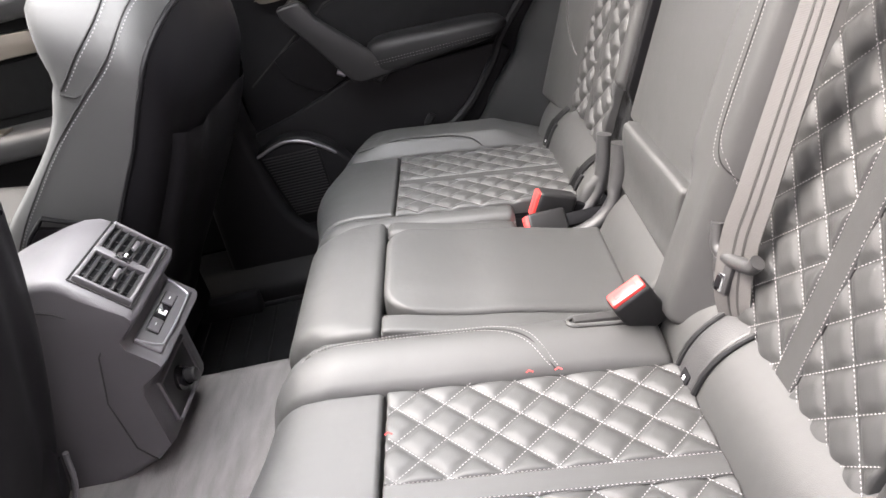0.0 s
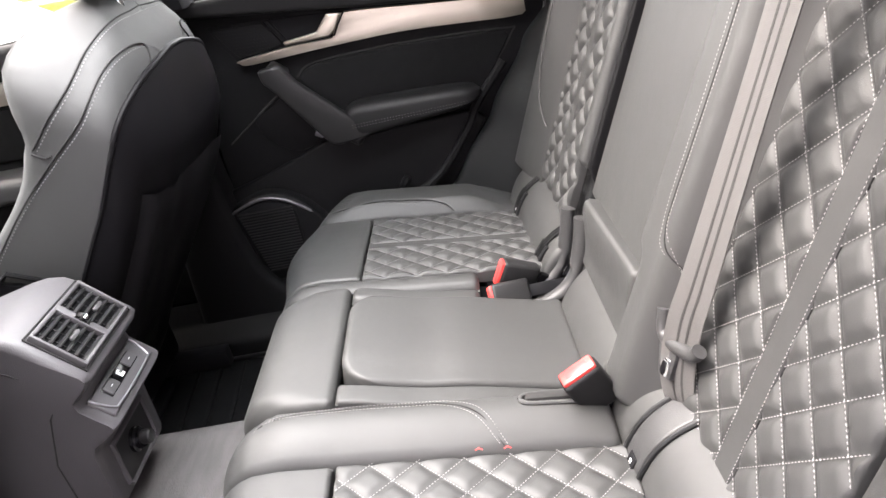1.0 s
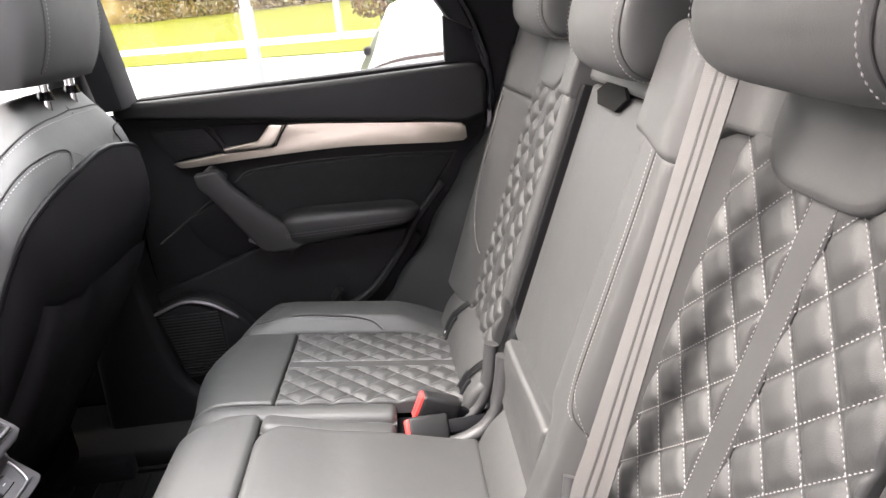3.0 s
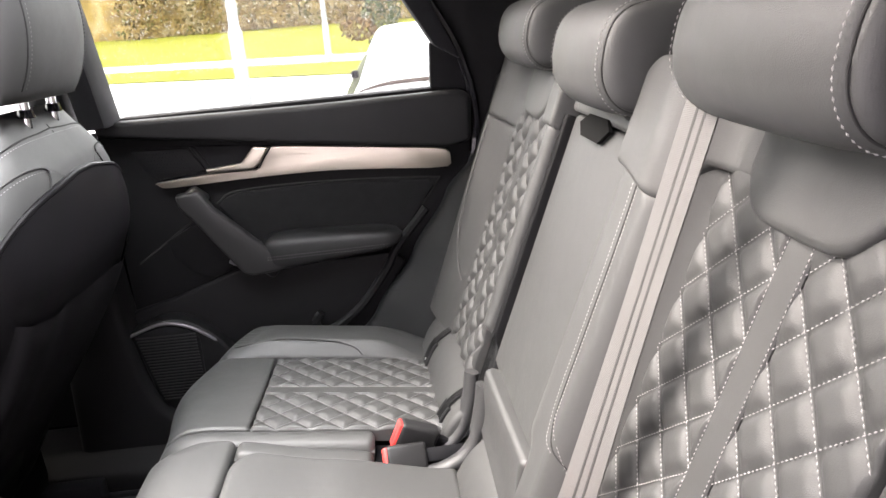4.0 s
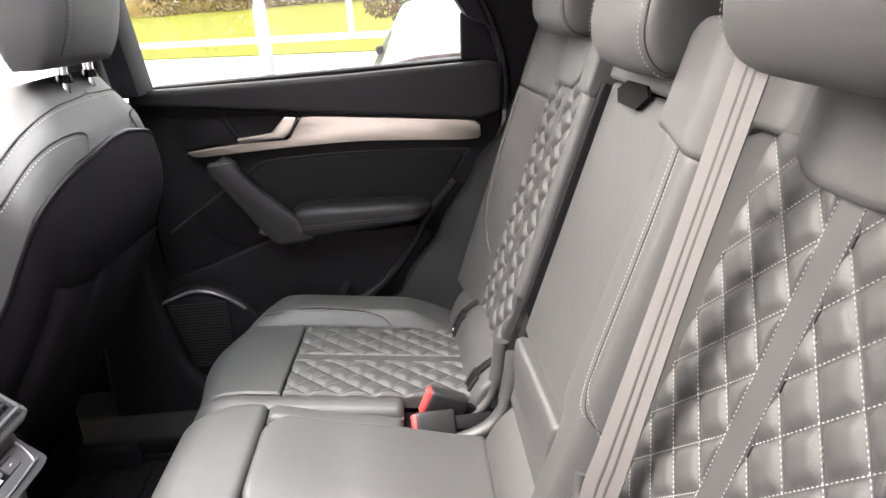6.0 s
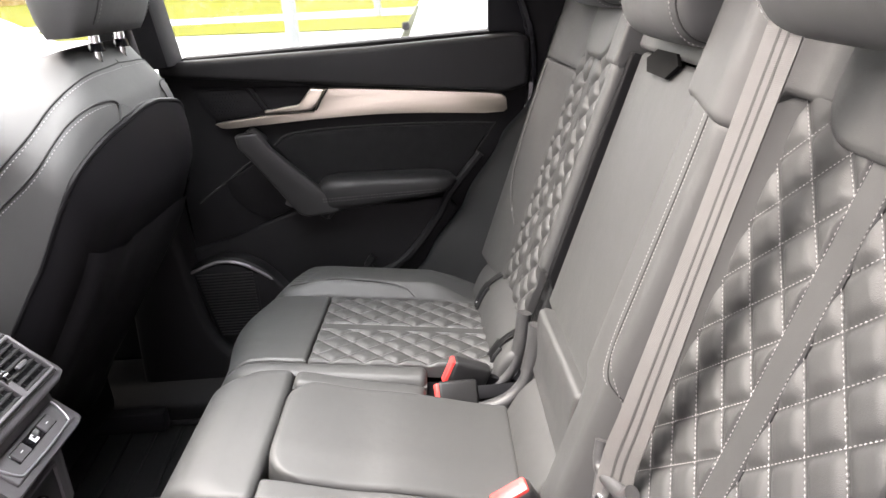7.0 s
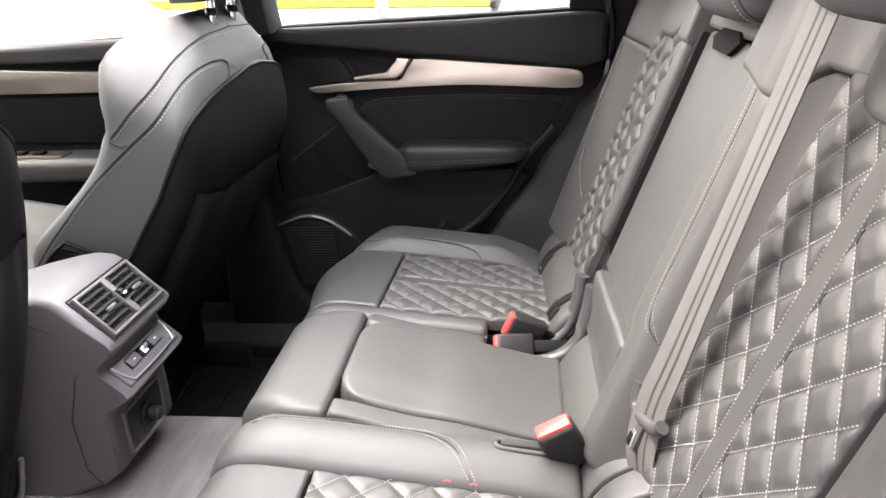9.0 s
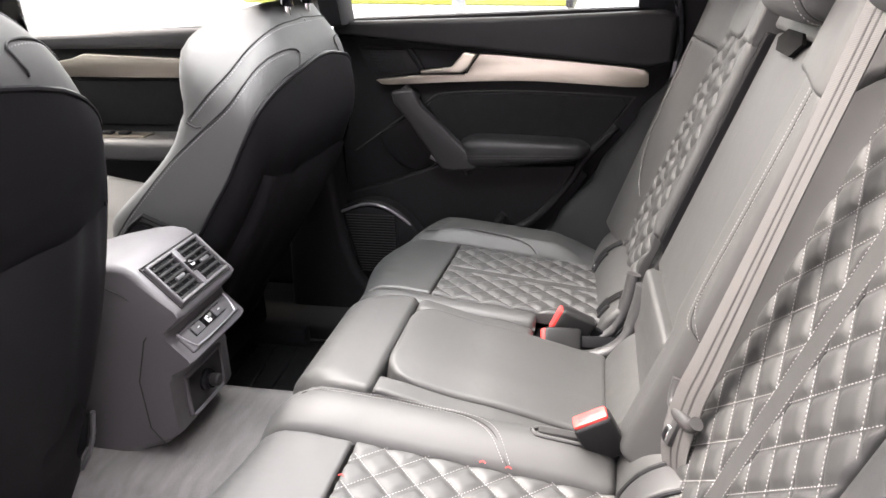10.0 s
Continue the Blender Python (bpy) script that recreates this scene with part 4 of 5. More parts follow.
# the other front door and pillar, closed, behind the open rear doorway
nd = thing("car_door", "closed black front car door beside the open rear doorway", "car door", (-1.3, -0.78, 0.09))
part("door_board", prism([(-1.9, 0.09), (-0.80, 0.09), (-0.78, 0.80), (-1.9, 0.76)], "y", -0.80, -0.765, 0.01), PLASTIC, nd)
part("window_ledge", prism([(-1.9, 0.745), (-0.79, 0.735), (-0.79, 0.79), (-1.9, 0.775)], "y", -0.79, -0.735, 0.015, 3), LEATHER_SIDE, nd)
part("armrest", rbox((0.75, 0.12, 0.06), (-1.25, -0.72, 0.492), 0.02, seg=3), LEATHER_SIDE, nd)
g = part("window_pane", rbox((1.1, 0.004, 0.40), (-1.35, -0.785, 0.97), 0), TINTED, nd)
poly = [(-0.70, 0.0), (-0.86, 0.0), (-0.84, 0.30), (-0.78, 0.80), (-0.80, 1.27), (-0.74, 1.27), (-0.725, 0.80), (-0.72, 0.35)]
solo("door_pillar", prism(poly, "y", -0.76, -0.655, 0.02, 3), PLASTIC, "black plastic pillar between the two doors", "pillar trim", "structure")


# ---- front seats ----
def front_seat(cy, tilt, crook, cut=0.0):
    """A front seat from behind: leather back, hard rear shell, headrest on two posts, cushion and rail."""
    t = thing("front_seat", "black leather front car seat with hard rear shell", "car seat", (-0.95, cy, 0.0), "front seats")
    lean = Vector((math.sin(radians(tilt)), 0, math.cos(radians(tilt))))
    fwd = Vector((-lean.z, 0, lean.x))
    foot = Vector((-0.90, cy, 0.27))
    side_v = Vector((0, 1, 0))
    H = 0.68
    def width(f):
        return 0.245 - 0.01 * f - 0.085 * smooth(0.72, 1.0, f) ** 1.3
    def spine(f):
        return foot + lean * (H * f) + Vector((0.03 * math.sin(math.pi * min(1, max(0, f))) - crook * smooth(0.5, 1.0, f) ** 1.3, 0, 0))
    def body_point(f, a, grow=0.0):
        """A point of the padded back at height f, at the angle a round it (270: straight to the rear)."""
        q = math.sqrt(max(0.0, 1 - smooth(0.86, 1.0, f) ** 2 * 0.985))
        ca, sa = math.cos(radians(a)), math.sin(radians(a))
        w, d = width(f) + grow, 0.075 * q + 0.002 + grow
        yy = w * math.copysign(abs(ca) ** 0.62, ca) * (0.55 + 0.45 * q)
        dd = d * math.copysign(abs(sa) ** 0.62, sa)
        if sa > 0:  # side bolsters to the front, nipped in at the waist
            dd += (0.06 + 0.07 * smooth(0.62, 0.15, f)) * q * smooth(0.5, 0.95, abs(ca)) * smooth(0.02, 0.3, f) * (1 - 0.75 * smooth(0.80, 0.96, f)) * (1 - 0.45 * math.exp(-((f - 0.66) / 0.025) ** 2) * smooth(0.2, 0.6, sa))
        return spine(f) + side_v * yy + fwd * dd
    rings = [[body_point(k / 32, 360 * j / 48) for j in range(48)] for k in range(33)]
    part("backrest", loft(rings), FRONT_LEATHER, t, angle=70)
    # rear shell, drawn over the back of the pad
    def reach(f):
        """How far round the shell comes, in degrees to each side of the rear."""
        k = [(-0.15, 92), (0.0, 91), (0.40, 89.8), (0.54, 88.0), (0.65, 83.5), (0.75, 71), (0.824, 54), (0.878, 32), (0.912, 3)]
        line = curve_points([(p - cut * smooth(0.3, 0.8, p), u, 0) for p, u in k], 8)
        for m, n in zip(line, line[1:]):
            if f <= n.x:
                return m.y + (n.y - m.y) * (f - m.x) / max(1e-6, n.x - m.x)
        return 3
    bm = bmesh.new()
    outer_v, inner_v = [], []
    for k in range(31):
        f = -0.14 + (0.912 - cut + 0.14) * (1 - (1 - k / 30) ** 1.25)
        ro, ri = [], []
        for j in range(-12, 13):
            a = 270 + j / 12 * reach(f)
            dish = 0.0075 * smooth(0.72, 0.64, abs(j / 12)) * smooth(0.12, 0.2, f) * smooth(0.70, 0.60, f)
            ro.append(bm.verts.new(body_point(f, a, 0.009 - dish)))
            ri.append(bm.verts.new(body_point(f, a, -0.004)))
        outer_v.append(ro)
        inner_v.append(ri)
    for k in range(30):
        for j in range(24):
            bm.faces.new((outer_v[k][j], outer_v[k][j + 1], outer_v[k + 1][j + 1], outer_v[k + 1][j]))
        for j in (0, 24):
            bm.faces.new((outer_v[k][j], outer_v[k + 1][j], inner_v[k + 1][j], inner_v[k][j]))
    for k in (0, 30):
        for j in range(24):
            bm.faces.new((outer_v[k][j], outer_v[k][j + 1], inner_v[k][j + 1], inner_v[k][j]))
    sh = part("rear_shell", bm, SHELL, t, "satin black hard shell", angle=50)
    line = [body_point(f, 270 - reach(f), 0.007) for f in np.linspace(-0.1, 0.912 - cut, 60)] + [body_point(f, 270 + reach(f), 0.007) for f in np.linspace(0.912 - cut, -0.1, 60)]
    part("shell_rim", tube(line, 0.0042, 8), SHELL, sh)
    # cloth pocket drawn over the shell, with slack upright folds
    pk = bmesh.new()
    rows_ = []
    for k in range(25):
        f = -0.10 + 0.70 * k / 24
        row = []
        for j in range(-24, 25):
            u = j / 24
            fold = (0.0035 * math.sin(u * 8.0 + 0.9 * math.sin(f * 6)) + 0.0015 * math.sin(u * 19 + f * 5)) * (0.5 + 0.5 * smooth(0.0, 0.4, f))
            row.append(body_point(f, 270 + u * 62, 0.0025 + (fold + 0.0055) * smooth(1.0, 0.8, abs(u))))
        rows_.append([pk.verts.new(p) for p in row])
    for p, q in zip(rows_, rows_[1:]):
        for j in range(48):
            pk.faces.new((p[j], p[j + 1], q[j + 1], q[j]))
    bmesh.ops.solidify(pk, geom=list(pk.faces), thickness=-0.003)
    part("map_pocket", pk, POCKET, t, "black cloth pocket drawn over the shell", angle=60)
    # seams with stitching on the leather
    def flank(f, dd, sgn, lift):
        """A point of the flank at height f and depth dd, lifted off the leather."""
        q = math.sqrt(max(0.0, 1 - smooth(0.86, 1.0, f) ** 2 * 0.985))
        d, ca, sa = 0.075 * q + 0.002, 1.0, 0.0
        if dd < 0:
            sa = min(1.0, -dd / d) ** (1 / 0.62)
            ca = math.sqrt(max(0.0, 1 - sa * sa))
        yy = width(f) * ca ** 0.62 * (0.55 + 0.45 * q)
        return spine(f) + side_v * (sgn * (yy + lift * (1 - sa))) + fwd * (max(dd, -d) - lift * sa)
    def seam(keys, sgn, step):
        """A sunk seam along the flank with a row of thread below it."""
        ks = curve_points([(f, dd, 0) for f, dd in keys], 8)
        part("seam", tube([flank(p.x, p.y, sgn, 0.0006) for p in ks], 0.0014, 6), SEAM, t)
        if step:
            th = bmesh.new()
            stitches(th, [flank(p.x - step * 0.7, p.y - step * 0.45, sgn, 0.0016) for p in ks], side_v * sgn, 0.0060, 0.0042, 0.0017)
            part("seam_stitching", th, THREAD_DARK, t, smooth=False)
    for sgn in (-1, 1):
        seam([(0.880, -0.0735), (0.905, -0.0715), (0.925, -0.0660), (0.932, -0.0585), (0.918, -0.049), (0.878, -0.034), (0.771, -0.002), (0.641, 0.055), (0.521, 0.094), (0.344, 0.125), (0.22, 0.135)], sgn, 0.009)
        seam([(0.985, -0.032), (0.962, -0.026), (0.91, -0.012), (0.827, 0.011), (0.73, 0.051), (0.651, 0.081)], sgn, 0.009)
        seam([(0.652, 0.055), (0.642, 0.064), (0.640, 0.074), (0.640, 0.083)], sgn, 0)
    # headrest
    top = spine(1.0)
    rings = []
    for k in range(13):
        f = k / 12
        q = math.sin(math.pi * (0.07 + 0.86 * f)) ** 0.4
        c = top + Vector((0.0, 0, 0.020)) + Vector((0.12, 0, 0.99)) * (0.19 * f)
        rings.append(superring(c, side_v, Vector((1, 0, 0)), 0.135 * (0.85 + 0.15 * q), 0.062 * q, 32, 3.2))
    hr = part("headrest", loft(rings), FRONT_LEATHER, t, angle=60)
    for s in (-1, 1):
        edge_, rows_ = [], []
        for k in range(1, 12):
            q = math.sin(math.pi * (0.07 + 0.86 * k / 12)) ** 0.4
            c = top + Vector((0.0, 0, 0.020)) + Vector((0.12, 0, 0.99)) * (0.19 * k / 12)
            w_ = 0.135 * (0.85 + 0.15 * q)
            for out_, y_ in ((edge_, 0.096), (rows_, 0.090)):
                sa_ = math.sqrt(1 - (y_ / w_) ** 3.2)
                out_.append(c + side_v * (s * y_) + Vector((0.062 * q * sa_ ** (2 / 3.2), 0, 0)))
        part("cheek_seam", tube(curve_points(edge_, 4), 0.0012, 6), SEAM, hr)
        th = bmesh.new()
        stitches(th, curve_points(rows_, 4), Vector((1, 0, 0)), 0.0060, 0.0042, 0.0016)
        part("stitching", th, THREAD_DARK, hr, smooth=False)
        p = part("headrest_post", tube([top + Vector((0.01, s * 0.045, -0.02)), top + Vector((0.016, s * 0.045, 0.06))], 0.0075, 12), CHROME, t, "chrome post")
        part("post_collar", tube([top + Vector((0.012, s * 0.045, -0.004)), top + Vector((0.013, s * 0.045, 0.008))], [0.013, 0.010], 14), GLOSS, p)
    part("seat_pad", pad(lambda u, y: Vector((-1.40 + u, y, 0.42 - 0.16 * u)), (0, 0.5), (cy - 0.25, cy + 0.25), 0.04, 0.12, 0.03,
         lambda u, y: 0.05 * smooth(0.12, 0.24, abs(y - cy)), False), FRONT_LEATHER, t)
    for s in (-1, 1):
        part("seat_rail", rbox((0.55, 0.035, 0.05), (-1.05, cy + s * 0.2, 0.04), 0.006), DARK, t)
    part("seat_frame", rbox((0.42, 0.46, 0.16), (-1.10, cy, 0.14), 0.02), DARK, t)
    return t


front_seat(0.365, 30, 0.075)
near_front = front_seat(-0.365, 17, 0.02, 0.03)
cover = part("side_cover", prism([(-0.815, 0.30), (-0.832, 0.24), (-0.875, 0.175), (-0.93, 0.125), (-1.15, 0.11), (-1.15, 0.30)], "y", -0.165, -0.140, 0.006), DARK, near_front)
part("cover_edge", tube(curve_points([(-0.811, -0.139, 0.30), (-0.828, -0.139, 0.24), (-0.871, -0.139, 0.172), (-0.93, -0.139, 0.121), (-1.05, -0.139, 0.10)], 6), 0.004, 8), GREY_PAINT, cover, "thin grey metal edge")


# ---- centre console ----
def console():
    t = thing("centre_console", "anthracite plastic rear end of the centre console with air vents", "console", (-0.9, 0, 0.1))
    prof = [(-1.5, 0.16), (-1.5, 0.44), (-0.95, 0.478), (-0.85, 0.508), (-0.79, 0.522), (-0.765, 0.525), (-0.742, 0.522), (-0.725, 0.511), (-0.672, 0.455), (-0.667, 0.446), (-0.670, 0.438), (-0.696, 0.415), (-0.694, 0.405),
            (-0.664, 0.375), (-0.661, 0.367), (-0.666, 0.360), (-0.698, 0.340), (-0.704, 0.325), (-0.706, 0.232), (-0.738, 0.205), (-0.80, 0.18), (-0.9, 0.13)]
    n = len(prof)
    def inset(full):
        out = []
        for i in range(n):
            e = min(full, 0.0035) if prof[i][0] > -0.71 and prof[i][1] < 0.46 else full
            (ax, az), (bx, bz), (cx, cz) = prof[i - 1], prof[i], prof[(i + 1) % n]
            d1 = Vector((bx - ax, 0, bz - az)).normalized()
            d2 = Vector((cx - bx, 0, cz - bz)).normalized()
            m = (d1 + d2).normalized()
            out.append((bx + m.z * e, bz - m.x * e))
        return out
    W, R = 0.088, 0.014
    rings = []
    for y in [-W, -W + 0.0007, -W + 0.003, -W + 0.007, -W + R, 0, W - R, W - 0.007, W - 0.003, W - 0.0007, W]:
        k = max(0.0, 1 - (W - abs(y)) / R)
        e = R * (1 - math.sqrt(max(0, 1 - k * k)))
        rings.append([Vector((x, y, z)) for x, z in inset(e)])
    part("console_body", loft(rings), CONSOLE, t, angle=50)
    # panel joints on both flanks
    for sgn in (-1, 1):
        y = sgn * (W + 0.0002)
        part("panel_gap", tube([(-0.706, y - sgn * 0.006, 0.438), (-0.735, y, 0.400), (-0.759, y, 0.325), (-0.757, y, 0.24), (-0.738, y, 0.212)], 0.0012, 6), SEAM, t)
        part("panel_gap", tube([(-0.98, y, 0.452), (-0.87, y, 0.480), (-0.80, y, 0.492), (-0.76, y, 0.478), (-0.706, y - sgn * 0.004, 0.438)], 0.0010, 6), SEAM, t)
    # vent face
    a, b = Vector((-0.7265, 0, 0.5125)), Vector((-0.671, 0, 0.454))
    d = (b - a).normalized()
    nrm = Vector((0.725, 0, 0.688))
    tilt = math.degrees(math.atan2(-d.z, d.x))
    def on(y, s, lift=0.0):
        return a + d * s + Vector((0, y, 0)) + nrm * lift
    L = (b - a).length
    bez = bmesh.new()
    for y, w in ((-0.0685, 0.0055), (0.0685, 0.0055), (0.0, 0.013)):
        rbox((L - 0.004, w, 0.012), on(y, L / 2, 0.003), 0.003, (0, tilt, 0), bm=bez)
    for s in (0.005, L - 0.005):
        rbox((0.0055, 0.142, 0.011), on(0, s, 0.003), 0.0025, (0, tilt, 0), bm=bez)
    v = part("vent_bezel", bez, CONSOLE, t)
    part("bezel_gap", tube([on(-0.074, -0.001, 0.0008), on(0.074, -0.001, 0.0008), on(0.074, L + 0.001, 0.0008), on(-0.074, L + 0.001, 0.0008), on(-0.074, -0.001, 0.0008)], 0.0013, 6), SEAM, v)
    part("vent_cavity", rbox((L - 0.008, 0.134, 0.004), on(0, L / 2, -0.0005), 0.001, (0, tilt, 0)), DARK, t)
    for side in (-1, 1):
        for i in range(6):
            part("vent_slat", rbox((0.0028, 0.056, 0.0105), on(side * 0.0355, 0.0145 + i * 0.0112, 0.003), 0.001, (0, tilt + 32, 0)), HANDLE, v)
        for vane in (-0.018, 0.0, 0.018):
            part("vent_vane", rbox((L - 0.016, 0.0022, 0.004), on(side * 0.0355 + vane, L / 2, 0.0012), 0.0008, (0, tilt, 0)), HANDLE, v)
        part("vent_tab", rbox((0.006, 0.022, 0.006), on(side * 0.0355, L / 2 + 0.004, 0.0105), 0.0025, (0, tilt + 20, 0)), GREY_PAINT, v, "satin grey sliding tab")
    part("vent_wheel", tube([on(-0.0045, L / 2, 0.004), on(0.0045, L / 2, 0.004)], 0.0125, 24), CHROME, v, "chrome thumb wheel")
    # climate panel
    a2, b2 = Vector((-0.694, 0, 0.405)), Vector((-0.664, 0, 0.375))
    d2 = (b2 - a2).normalized()
    n2 = Vector((0.707, 0, 0.707))
    tilt2 = 45.0
    def on2(y, s, lift=0.0):
        return a2 + d2 * s + Vector((0, y, 0)) + n2 * lift
    cp = part("climate_panel", rbox((0.040, 0.146, 0.008), on2(0, 0.021, 0.0), 0.003, (0, tilt2, 0), 3), CONSOLE, t)
    rim = [on2(y, s, 0.005) for y, s in ((-0.071, 0.002), (-0.069, 0.014), (-0.061, 0.034), (-0.050, 0.0375), (0.0, 0.039), (0.050, 0.0375), (0.061, 0.034), (0.069, 0.014), (0.071, 0.002))]
    part("panel_rim", tube(curve_points(rim, 6), 0.0017, 8), GREY_PAINT, cp, "satin metal rim")
    part("display", rbox((0.018, 0.092, 0.003), on2(0.0, 0.0165, 0.0040), 0.001, (0, tilt2, 0)), GLOSS, cp)
    for y in (-0.031, 0.031):
        part("button", rbox((0.016, 0.027, 0.005), on2(y, 0.0165, 0.0055), 0.002, (0, tilt2, 0)), CONSOLE, cp)
        part("button_mark", rbox((0.0012, 0.005, 0.001), on2(y, 0.0165, 0.0082), 0, (0, tilt2, 0)), WHITE, cp)
    sym = bmesh.new()
    for y, s, w, h in ((0.0, 0.0205, 0.010, 0.004), (-0.003, 0.0155, 0.004, 0.007), (0.001, 0.0125, 0.004, 0.003)):
        rbox((h, w, 0.0008), on2(y, s, 0.0058), 0, (0, tilt2, 0), bm=sym)
    part("lit_symbol", sym, WHITE, cp, smooth=False)
    # power socket in its recess
    fr = [(-0.7045, -0.052, 0.248), (-0.7045, -0.046, 0.240), (-0.7045, 0.046, 0.240), (-0.7045, 0.054, 0.248), (-0.7025, 0.054, 0.315), (-0.7025, -0.052, 0.315), (-0.7045, -0.052, 0.248)]
    part("socket_recess", rbox((0.003, 0.104, 0.074), (-0.7045, 0.001, 0.278), 0.001), HANDLE, t)
    part("socket_frame", tube(fr, 0.0045, 8), CONSOLE, t)
    sk = part("power_socket", tube([(-0.707, 0.0, 0.280), (-0.698, 0.0, 0.280), (-0.697, 0.0, 0.280), (-0.690, 0.0, 0.281)], [0.019, 0.019, 0.015, 0.014], 20), GLOSS, t, "round power socket plug")
    part("socket_cap", tube([(-0.692, 0.0, 0.281), (-0.678, 0.0, 0.282), (-0.676, 0.0, 0.282)], [0.011, 0.011, 0.009], 16), HANDLE, sk)
    part("armrest_lid", rbox((0.40, 0.19, 0.06), (-1.22, 0, 0.53), 0.02, (0, 3, 0), 3), LEATHER_SIDE, t)
    return t


console()


# ---- belts and buckles ----
def belt_run(parent, pts, twist, width=0.041, name="webbing"):
    """Flat webbing along pts; twist gives its face normal at each of them."""
    P = curve_points(pts, 10)
    Nn = curve_points(twist, 10)
    base, ribs = bmesh.new(), bmesh.new()
    def strip(bm, a, b, lift, thick):
        rings = []
        for i, p in enumerate(P):
            d = (P[min(i + 1, len(P) - 1)] - P[max(0, i - 1)]).normalized()
            n = Nn[i].normalized()
            w = d.cross(n).normalized()
            n = w.cross(d).normalized()
            rings.append([p + w * a + n * lift, p + w * b + n * lift, p + w * b + n * (lift + thick), p + w * a + n * (lift + thick)])
        merge(bm, loft(rings))
    h = width / 2
    strip(base, -h, h, 0, 0.0014)
    for c in (-0.006, 0.004):
        strip(ribs, c - 0.0013, c + 0.0013, 0.0014, 0.0003)
    part(name, base, WEBBING, parent)
    part("woven_stripe", ribs, WEB_RIB, parent)


belt = thing("seat_belt", "grey woven seat belt with plastic tongue hanging over the backrest", "seat belt", (0.1, -0.17, 0.4))
N1 = Vector((-0.95, -0.2, 0.24))
def belt_at(z):
    return (0.030 + 0.25 * (z - 0.46), -0.222 - 0.09 * (z - 0.46), z)
belt_run(belt, [belt_at(z) for z in (0.92, 0.82, 0.72, 0.62, 0.52, 0.465)] + [(0.022, -0.228, 0.40), (0.035, -0.234, 0.33)], [N1] * 3 + [Vector((-0.93, -0.3, 0.24)), Vector((-0.86, -0.45, 0.24)), Vector((-0.80, -0.55, 0.22)), Vector((-0.8, -0.55, 0.2)), N1])


def belt_tongue():
    """A moulded tongue: a rounded bar with the slot for the webbing, a neck and the steel blade."""
    c = Vector(belt_at(0.452))
    zz = Vector((0.267, -0.03, 0.963)).normalized()
    xx = N1.cross(zz).normalized()
    if xx.y > 0:
        xx = -xx
    yy = zz.cross(xx)
    m = Matrix((xx, yy, zz)).transposed().to_4x4() @ pose(0, 0, 0, 0, -14, 0)
    m.translation = c
    def put(bm):
        bmesh.ops.transform(bm, matrix=m, verts=bm.verts)
        return bm
    bar = put(tube(curve_points([(-0.033, 0, 0.026), (-0.031, 0, 0.004), (-0.022, 0, -0.004), (0.0, 0, -0.006), (0.024, 0, -0.004), (0.033, 0, 0.004)], 6), 0.0078, 12))
    tg = part("tongue", bar, LEATHER_SIDE, belt, "grey plastic tongue")
    part("tongue_neck", put(prism([(-0.032, -0.004), (-0.027, -0.046), (-0.005, -0.046), (0.004, -0.006)], "y", -0.0045, 0.0045, 0.003)), LEATHER_SIDE, tg)
    part("tongue_plate", put(prism([(-0.0245, -0.022), (-0.023, -0.043), (-0.009, -0.043), (-0.005, -0.022)], "y", -0.0060, 0.0060, 0.001)), CHROME, tg)
    part("tongue_slot", put(prism([(-0.0215, -0.025), (-0.0205, -0.040), (-0.0115, -0.040), (-0.0085, -0.025)], "y", -0.0064, 0.0064, 0.001)), DARK, tg)


belt_tongue()


DEEP_RED = material("deep_red_plastic", (0.40, 0.03, 0.03), 0.5)


def buckle(top, axis, wide, label, size=(0.050, 0.027, 0.064)):
    """A buckle whose button lies at top and faces along axis; wide is the way its breadth runs."""
    zz = Vector(axis).normalized()
    xx = (Vector(wide) - zz * Vector(wide).dot(zz)).normalized()
    yy = zz.cross(xx)
    m = Matrix((xx, yy, zz)).transposed().to_4x4()
    m.translation = Vector(top) - zz * size[2]
    t = thing("belt_buckle", label, "belt buckle", m.translation, "seat belt buckles")
    def put(bm):
        bmesh.ops.transform(bm, matrix=m, verts=bm.verts)
        return bm
    w, d, h = size
    part("housing", put(rbox((w, d, h), (0, 0, h / 2), 0.006, seg=3)), HANDLE, t)
    b = part("release_button", put(rbox((w * 0.90, d * 0.78, 0.010), (0, 0, h - 0.001), 0.003)), RED, t, "bright red release button")
    part("button_dish", put(rbox((w * 0.60, d * 0.34, 0.002), (0, 0, h + 0.0035), 0.0008)), DEEP_RED, b)
    part("stalk", put(rbox((w * 0.5, d * 0.5, 0.07), (0, 0, -0.03), 0.004)), DARK, t)
    return t


buckle((-0.070, -0.153, 0.384), (-0.42, -0.14, 0.88), (0.92, 0.14, 0.16), "black buckle with red button standing beside the backrest")
buckle((-0.130, 0.192, 0.338), (-0.90, -0.12, 0.42), (0.42, 0.0, 0.90), "black buckle with red button leaning on the far cushion")
buckle((-0.150, 0.160, 0.312), (-0.97, -0.2, 0.10), (0.08, 0.60, 0.75), "black buckle with red button lying beside the middle seat", (0.044, 0.024, 0.064))

